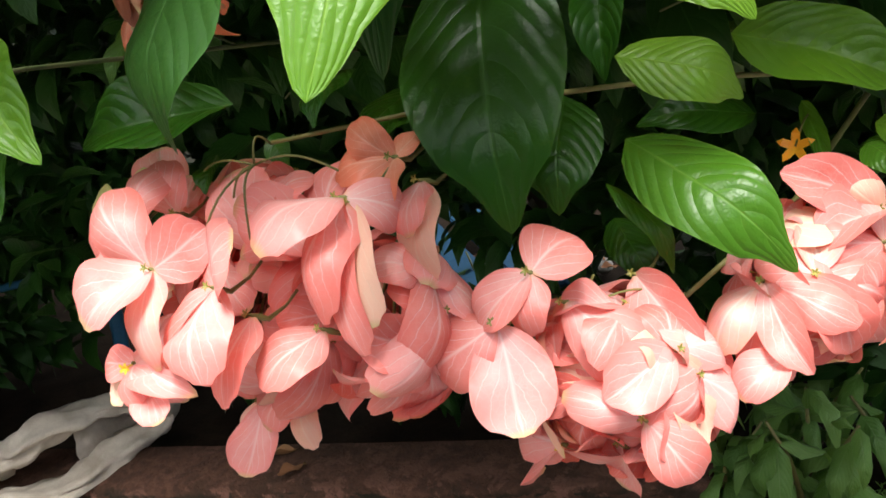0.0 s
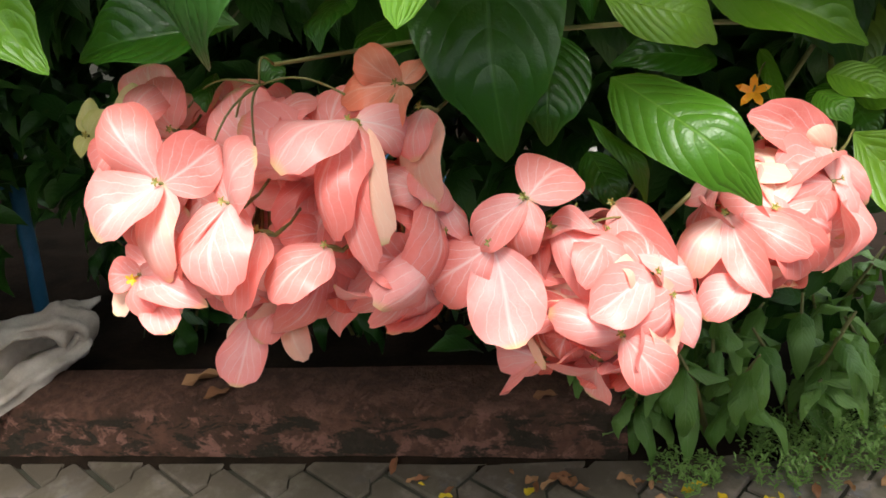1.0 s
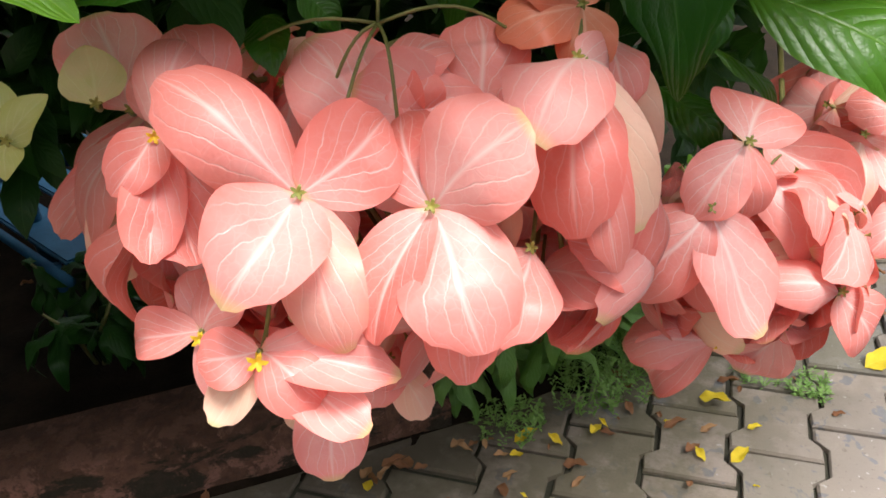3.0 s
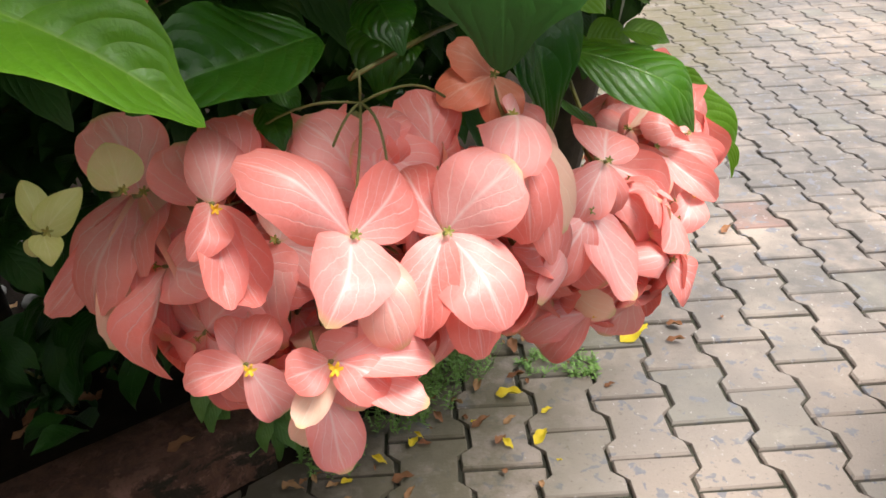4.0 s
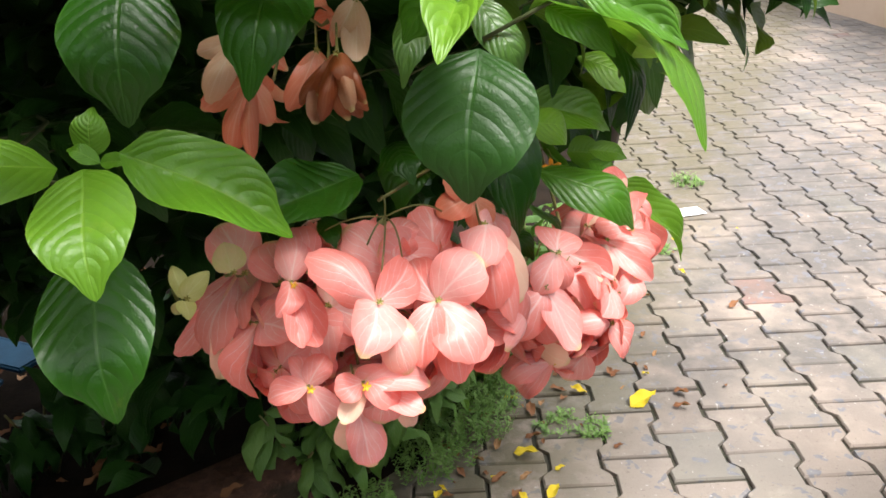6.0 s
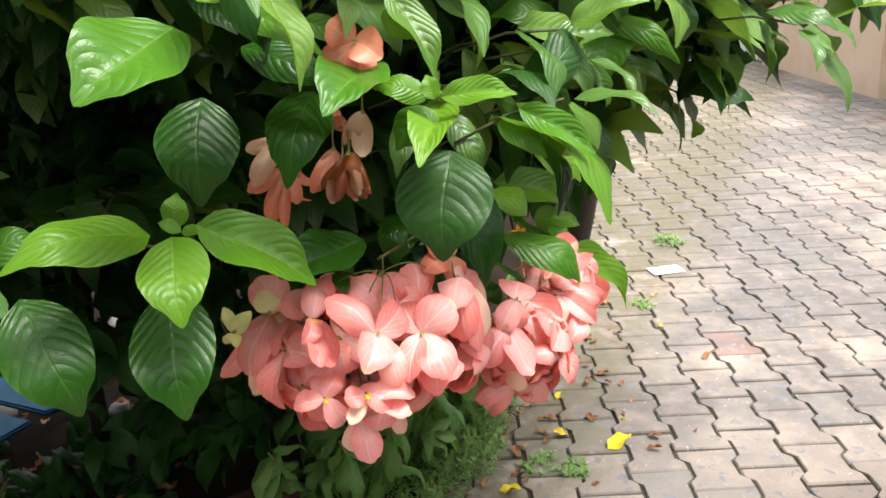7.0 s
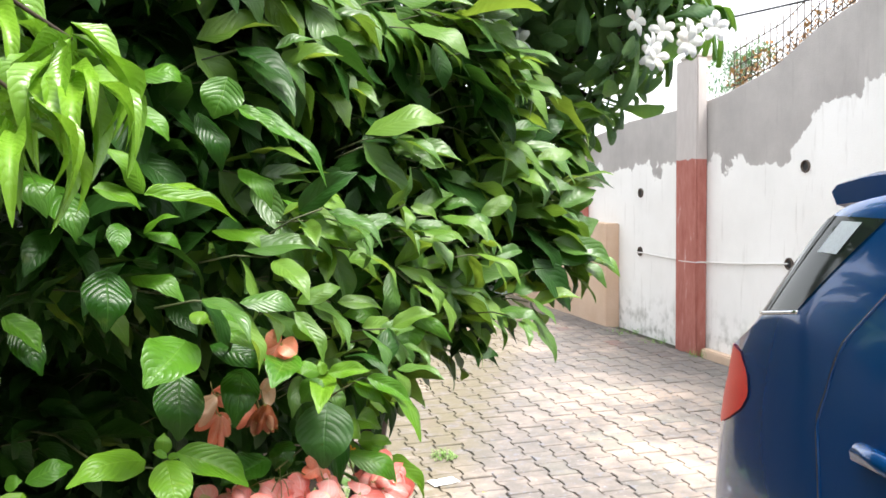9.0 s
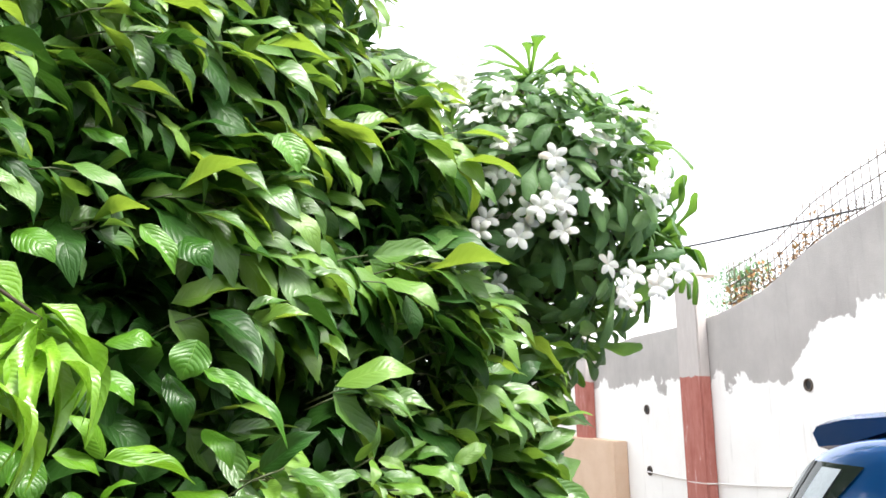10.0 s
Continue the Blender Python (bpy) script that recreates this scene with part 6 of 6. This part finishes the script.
# ---- parked car ----
def car():
    """Local axes: x forward from the rear bumper, y to the left, z up."""
    ob = empty("parked_car")
    head = Vector((-0.18, -0.984, 0)).normalized()
    left = Vector((-head.y, head.x, 0))
    m = Matrix.Identity(4)
    for i, ax in enumerate((head, left, Vector((0, 0, 1)))):
        m[0][i], m[1][i], m[2][i] = ax
    m.translation = Vector((1.36, 0.76, 0)) - head * 0.10 + left * 0.81
    ob.matrix_world = m
    tagged(ob, "parked dark blue metallic hatchback with red tail lamps", "car")
    X = [-0.10, -0.05, 0.04, 0.12, 0.20, 0.26, 0.36, 0.47, 0.56, 0.7, 1.2, 2.0, 2.35, 2.7, 3.0, 3.4, 3.75, 3.9, 3.95]
    roof = [1.03, 1.12, 1.17, 1.19, 1.245, 1.335, 1.47, 1.60, 1.63, 1.65, 1.67, 1.66, 1.60, 1.32, 1.06, 0.98, 0.86, 0.70, 0.6]
    half = [0.70, 0.75, 0.795, 0.822, 0.838, 0.842, 0.846, 0.848, 0.85, 0.852, 0.855, 0.855, 0.855, 0.85, 0.84, 0.82, 0.76, 0.66, 0.55]
    belt = [1.02, 1.11, 1.16, 1.18, 1.215, 1.25, 1.285, 1.30, 1.29, 1.26, 1.17, 1.06, 1.02, 0.98, 0.95, 0.90, 0.80, 0.66, 0.55]
    sill = [0.44, 0.38, 0.33, 0.31, 0.29, 0.28, 0.27, 0.265, 0.26, 0.25, 0.22, 0.22, 0.22, 0.22, 0.24, 0.26, 0.28, 0.32, 0.36]

    def prof(x, v):
        """A body line at x, eased over a hand's width."""
        return sum(float(np.interp(x + d, X, v)) for d in (-0.06, -0.04, -0.02, 0.0, 0.02, 0.04, 0.06)) / 7

    def height(x, z):
        """The s of a point of the side at height z."""
        b, r, q = (prof(x, v) for v in (belt, roof, sill))
        if z <= b:
            return (z - q) / (b - q)
        return 1 + min(1.0, (z - b) / max(0.01, max(r, b + 0.01) - 0.03 - b))

    def surface(x, s, lift=0.0):
        """s: 0 at the sill, 1 at the belt line, 2 at the roof's edge, 3 at its middle."""
        h, b, r, q = (prof(x, v) for v in (half, belt, roof, sill))
        r = max(r, b + 0.01)
        if s <= 1:
            z = q + (b - q) * s
            y = h * (0.955 + 0.045 * math.sin(math.pi * min(1.0, s * 1.15))) - 0.02 * max(0.0, s - 0.85) / 0.15
        else:
            yb = h * 0.955 - 0.02
            yr = yb - 0.30 * (r - b) - 0.02 if r > b + 0.05 else yb * 0.9
            if s <= 2:
                k = s - 1
                z = b + (r - 0.03 - b) * k
                y = yb + (yr - yb) * k + 0.03 * math.sin(math.pi * k) * (r - b)
            else:
                k = s - 2
                z = r - 0.03 + 0.03 * math.sin(k * math.pi / 2)
                y = yr * math.cos(k * math.pi / 2)
        return Vector((x, -(y + lift), z))

    xs = sorted(set(X) | set(np.linspace(-0.1, 3.95, 110).round(4).tolist()))
    ss = [i / 12 for i in range(13)] + [1 + i / 8 for i in range(1, 9)] + [2 + i / 6 for i in range(1, 7)]
    wheels = (0.52, 2.98)
    for side in (1, -1):
        V, Fs = [], []
        for x in xs:
            for s in ss:
                p = surface(x, s)
                V.append((p.x, p.y * side, p.z))
        n = len(ss)
        for i in range(len(xs) - 1):
            for j in range(n - 1):
                cx, cz = (xs[i] + xs[i + 1]) / 2, (V[i * n + j][2] + V[i * n + j + 1][2]) / 2
                if ss[j] < 1 and any(math.hypot(cx - w, cz - 0.33) < 0.37 for w in wheels):
                    continue
                q = (i * n + j, i * n + j + 1, (i + 1) * n + j + 1, (i + 1) * n + j)
                Fs.append(q if side == 1 else q[::-1])
        put_part("body_side", mesh_of("body_side", V, Fs, M_CAR), ob)
    # rear and front closing panels, floor
    for x, nm in ((-0.10, "tailgate"), (3.95, "nose")):
        loop = [surface(x, s) for s in ss]
        V = [tuple(p) for p in loop] + [(p.x, -p.y, p.z) for p in reversed(loop[:-1])]
        put_part(nm, mesh_of(nm, V, [tuple(range(len(V)))], M_CAR, smooth=False), ob)
    bm = bmesh.new()
    box(bm, (0.0, -0.60, 0.24), (3.9, 0.60, 0.9), 0.03)
    part("underbody", bm, M_BLACK, ob)

    def patch(nm, x0, x1, s0, s1, mat, lift=0.005, nx=10, ns=8, shape=None, label="", parent=None):
        for side in (1, -1):
            V, Fs = [], []
            for i in range(nx + 1):
                for j in range(ns + 1):
                    a, b = i / nx, j / ns
                    x, s = (x0 + (x1 - x0) * a, s0 + (s1 - s0) * b) if shape is None else shape(a, b)
                    p = surface(x, s, lift)
                    V.append((p.x, p.y * side, p.z))
            for i in range(nx):
                for j in range(ns):
                    q = (i * (ns + 1) + j, i * (ns + 1) + j + 1, (i + 1) * (ns + 1) + j + 1, (i + 1) * (ns + 1) + j)
                    Fs.append(q if side == 1 else q[::-1])
            put_part(nm, mesh_of(nm, V, Fs, mat), parent or ob, None, label)

    def lamp_shape(a, b):
        z = 0.93 + 0.235 * b
        x0 = float(np.interp(z, [0.93, 1.0, 1.08, 1.12, 1.165], [0.0, -0.05, -0.055, -0.03, 0.06]))
        x1 = float(np.interp(z, [0.93, 0.97, 1.02, 1.07, 1.12, 1.165], [0.09, 0.19, 0.28, 0.32, 0.29, 0.20]))
        x = x0 + (x1 - x0) * a
        return x, height(x, z)

    def at(x, z):
        return x, height(x, z)

    lamp = patch("tail_lamp", 0, 0, 0, 0, M_LAMPRED, 0.004, 16, 14, shape=lamp_shape, label="red tail lamp lens")
    patch("quarter_glass", 0, 0, 0, 0, M_GLASS_DARK, 0.004, shape=lambda a, b: at(0.265 + 0.21 * b + 0.245 * a, 1.292 + 0.04 * a * (1 - b) + 0.275 * b))
    patch("glass_divider", 0, 0, 0, 0, M_BLACK, 0.007, 1, 12, shape=lambda a, b: at(0.335 + 0.165 * b + 0.012 * a, 1.30 + 0.268 * b))
    patch("rear_door_glass", 0.98, 1.48, 1.10, 1.90, M_GLASS_DARK, 0.004)
    patch("front_door_glass", 0, 0, 0, 0, M_GLASS_DARK, 0.004, shape=lambda a, b: (1.54 + (0.98 - 0.40 * b) * a, 1.06 + 0.84 * b))
    patch("door_seam", 0, 0, 0, 0, M_BLACK, 0.002, 1, 24, shape=lambda a, b: at(float(np.interp(0.5 + 1.05 * b, [0.5, 0.8, 0.99, 1.095, 1.286, 1.431, 1.55], [0.86, 0.76, 0.705, 0.668, 0.716, 0.829, 0.95])) + 0.006 * a, 0.5 + 1.05 * b))
    patch("door_seam", 1.50, 1.506, 0.08, 1.0, M_BLACK, 0.002, 1, 12)
    patch("bumper_seam", 0, 0, 0, 0, M_BLACK, 0.002, 1, 12, shape=lambda a, b: at(0.095 + 0.02 * b + 0.005 * a, 0.45 + 0.48 * b))
    patch("sticker", 0, 0, 0, 0, M_STICKER, 0.007, 2, 2, shape=lambda a, b: at(0.51 + 0.045 * b + 0.085 * a, 1.478 + 0.078 * b), label="pale sticker on the glass")
    for side in (1, -1):
        run = []
        for i in range(26):
            z = 0.5 + 1.05 * i / 25
            x = float(np.interp(z, [0.5, 0.8, 0.99, 1.095, 1.286, 1.431, 1.55], [0.86, 0.76, 0.705, 0.668, 0.716, 0.829, 0.95])) + 0.0085
            q = surface(x, height(x, z), 0.0005)
            run.append((q.x, q.y * side, q.z))
        tube_part("door_edge", run, [0.0035] * 26, M_CAR, ob)
        # thin bright metal strip along the quarter glass's lower edge
        run = []
        for i in range(12):
            x, z = 0.262 + 0.252 * i / 11, 1.287 + 0.04 * i / 11
            q = surface(x, height(x, z), 0.003)
            run.append((q.x, q.y * side, q.z))
        tube_part("window_trim", run, [0.005] * 12, M_CHROME, ob)
    for x in (0.955, 1.62):
        for side in (1, -1):
            p = surface(x, height(x, 1.082 if x < 1.2 else 1.0), 0.025)
            tube_part("door_handle", [(x - 0.09, (p.y + 0.022) * side, p.z), (x - 0.07, p.y * side, p.z + 0.004), (x + 0.06, p.y * side, p.z + 0.006), (x + 0.09, (p.y + 0.022) * side, p.z)], [0.014, 0.024, 0.022, 0.012], M_CAR, ob)
    # roof spoiler
    V, Fs = [], []
    for x, zt, zb in ((0.325, 1.636, 1.612), (0.35, 1.655, 1.578), (0.48, 1.675, 1.59), (0.72, 1.69, 1.64)):
        for y in (-0.60, -0.56, -0.3, 0, 0.3, 0.56, 0.60):
            e = 0.012 if abs(y) > 0.58 else 0.0
            V += [(x + e, y, zt - e), (x + e, y, zb + e)]
    for i in range(3):
        for j in range(6):
            a, b = i * 14 + 2 * j, (i + 1) * 14 + 2 * j
            Fs += [(a, a + 2, b + 2, b), (a + 1, b + 1, b + 3, a + 3)]
        Fs += [(i * 14, i * 14 + 14, i * 14 + 15, i * 14 + 1), (i * 14 + 12, i * 14 + 13, i * 14 + 27, i * 14 + 26)]
    Fs += [(2 * j, 2 * j + 1, 2 * j + 3, 2 * j + 2) for j in range(6)]
    put_part("spoiler", mesh_of("spoiler", V, Fs, M_CAR, smooth=False), ob)
    # rear glass and windscreen
    for nm, x0, x1 in (("rear_glass", 0.25, 0.46), ("windscreen", 2.96, 2.40)):
        V = []
        for x in (x0, (x0 + x1) / 2, x1):
            z = max(float(np.interp(x, X, roof)), 0.9) + 0.006
            w = float(np.interp(x, [0.25, 0.46, 2.4, 2.96], [0.62, 0.54, 0.52, 0.66]))
            V += [(x, -w, z - 0.012), (x, 0, z), (x, w, z - 0.012)]
        put_part(nm, mesh_of(nm, V, [(0, 1, 4, 3), (1, 2, 5, 4), (3, 4, 7, 6), (4, 5, 8, 7)], M_GLASS_DARK), ob)
    for wx in wheels:
        for side in (1, -1):
            arch = []
            for k in range(25):
                a = math.pi * (-0.04 + 1.08 * k / 24)
                p = surface(wx + 0.375 * math.cos(a), height(wx + 0.375 * math.cos(a), 0.33 + 0.375 * math.sin(a)))
                arch.append((p.x, (p.y + 0.012) * side, p.z))
            tube_part("wheel_arch", arch, 0.020, M_CAR, ob, 8)
            V = [(wx + r * math.cos(a), y * side, 0.33 + r * math.sin(a)) for y, r in ((-0.83, 0.372), (-0.56, 0.372), (-0.56, 0.01)) for a in [math.pi * (-0.12 + 1.24 * k / 24) for k in range(25)]]
            Fs = [(i * 25 + k, i * 25 + k + 1, i * 25 + k + 26, i * 25 + k + 25) for i in range(2) for k in range(24)]
            put_part("wheel_well", mesh_of("wheel_well", V, Fs, M_BLACK), ob)
            wheel = put_part("wheel", wheel_mesh, ob, pose(wx, -0.735 * side, 0.325, 90, 0, 0))
            put_part("rim", rim_mesh, wheel, pose(0, 0, 0, 0 if side == 1 else 180, 0, 0))
    return ob


def lathe(name, profile, mat, sides=40):
    V = [(r * math.cos(2 * math.pi * k / sides), r * math.sin(2 * math.pi * k / sides), z) for r, z in profile for k in range(sides)]
    Fs = [(i * sides + k, i * sides + (k + 1) % sides, (i + 1) * sides + (k + 1) % sides, (i + 1) * sides + k) for i in range(len(profile) - 1) for k in range(sides)]
    return mesh_of(name, V, Fs, mat)


wheel_mesh = lathe("wheel", [(0.20, -0.10), (0.30, -0.10), (0.32, -0.08), (0.325, -0.03), (0.325, 0.03), (0.32, 0.08), (0.30, 0.10), (0.20, 0.10), (0.20, -0.10)], M_TYRE)
rim_mesh = lathe("rim", [(0.001, 0.06), (0.04, 0.065), (0.06, 0.04), (0.12, 0.03), (0.17, 0.05), (0.20, 0.09), (0.205, 0.02)], M_CHROME)
car()

# trees beyond the wall, seen through the fence
rng = random.Random(71)
tree = tagged(empty("far_tree", (7.5, 9.5, 0)), "feathery bluish-green tree beyond the boundary wall", "tree")
TI = tree.matrix_world.inverted()
tube_part("trunk", [TI @ Vector(p) for p in ((7.5, 9.5, -0.05), (7.5, 9.5, 2.0), (7.45, 9.4, 3.3))], [0.09, 0.05, 0.008], M_BARK, tree, 8)
jobs = []
for i in range(150):
    z = rng.uniform(1.8, 3.4)
    w = rng.uniform(0, 6.28)
    R = (3.8 - z) * 0.95 * rng.uniform(0.6, 1.1)
    a = Vector((7.48, 9.45, z))
    b = a + Vector((math.cos(w) * R, math.sin(w) * R, 0.25))
    for k in range(26):
        c = a.lerp(b, rng.uniform(0.1, 1.0)) + Vector((rng.gauss(0, 0.05), rng.gauss(0, 0.05), rng.gauss(0, 0.04)))
        d = Vector((rng.uniform(-1, 1), rng.uniform(-1, 1), rng.uniform(-0.3, 0.5))).normalized()
        jobs.append((0, TI @ blade_matrix(c, c + d * 0.13, 0.025, (0, 0, 1))))
joined_blades("crown", [blade(lance_width, 4, 2, 0.1, 0, 0, -0.1, 0, 0, 1)], jobs, M_FAR, tree)["kind"] = "stuff"
jobs = []
for i in range(560):
    y = rng.uniform(3.9, 5.5)
    c = Vector((4.62 + rng.gauss(0, 0.06), y, wall_top(y) + abs(rng.gauss(0, 0.13))))
    d = Vector((rng.uniform(-1, 1), rng.uniform(-1, 1), rng.uniform(-0.5, 0.8))).normalized()
    jobs.append((rng.randrange(4), blade_matrix(c, c + d * rng.uniform(0.04, 0.07), 0.03, (0, 0, 1))))
tagged(joined_blades("creeper", LEAF_SMALL, jobs, M_FALLEN["tan"]), "thin dry brown creeper leaves along the foot of the fence", "creeper", kind="stuff")

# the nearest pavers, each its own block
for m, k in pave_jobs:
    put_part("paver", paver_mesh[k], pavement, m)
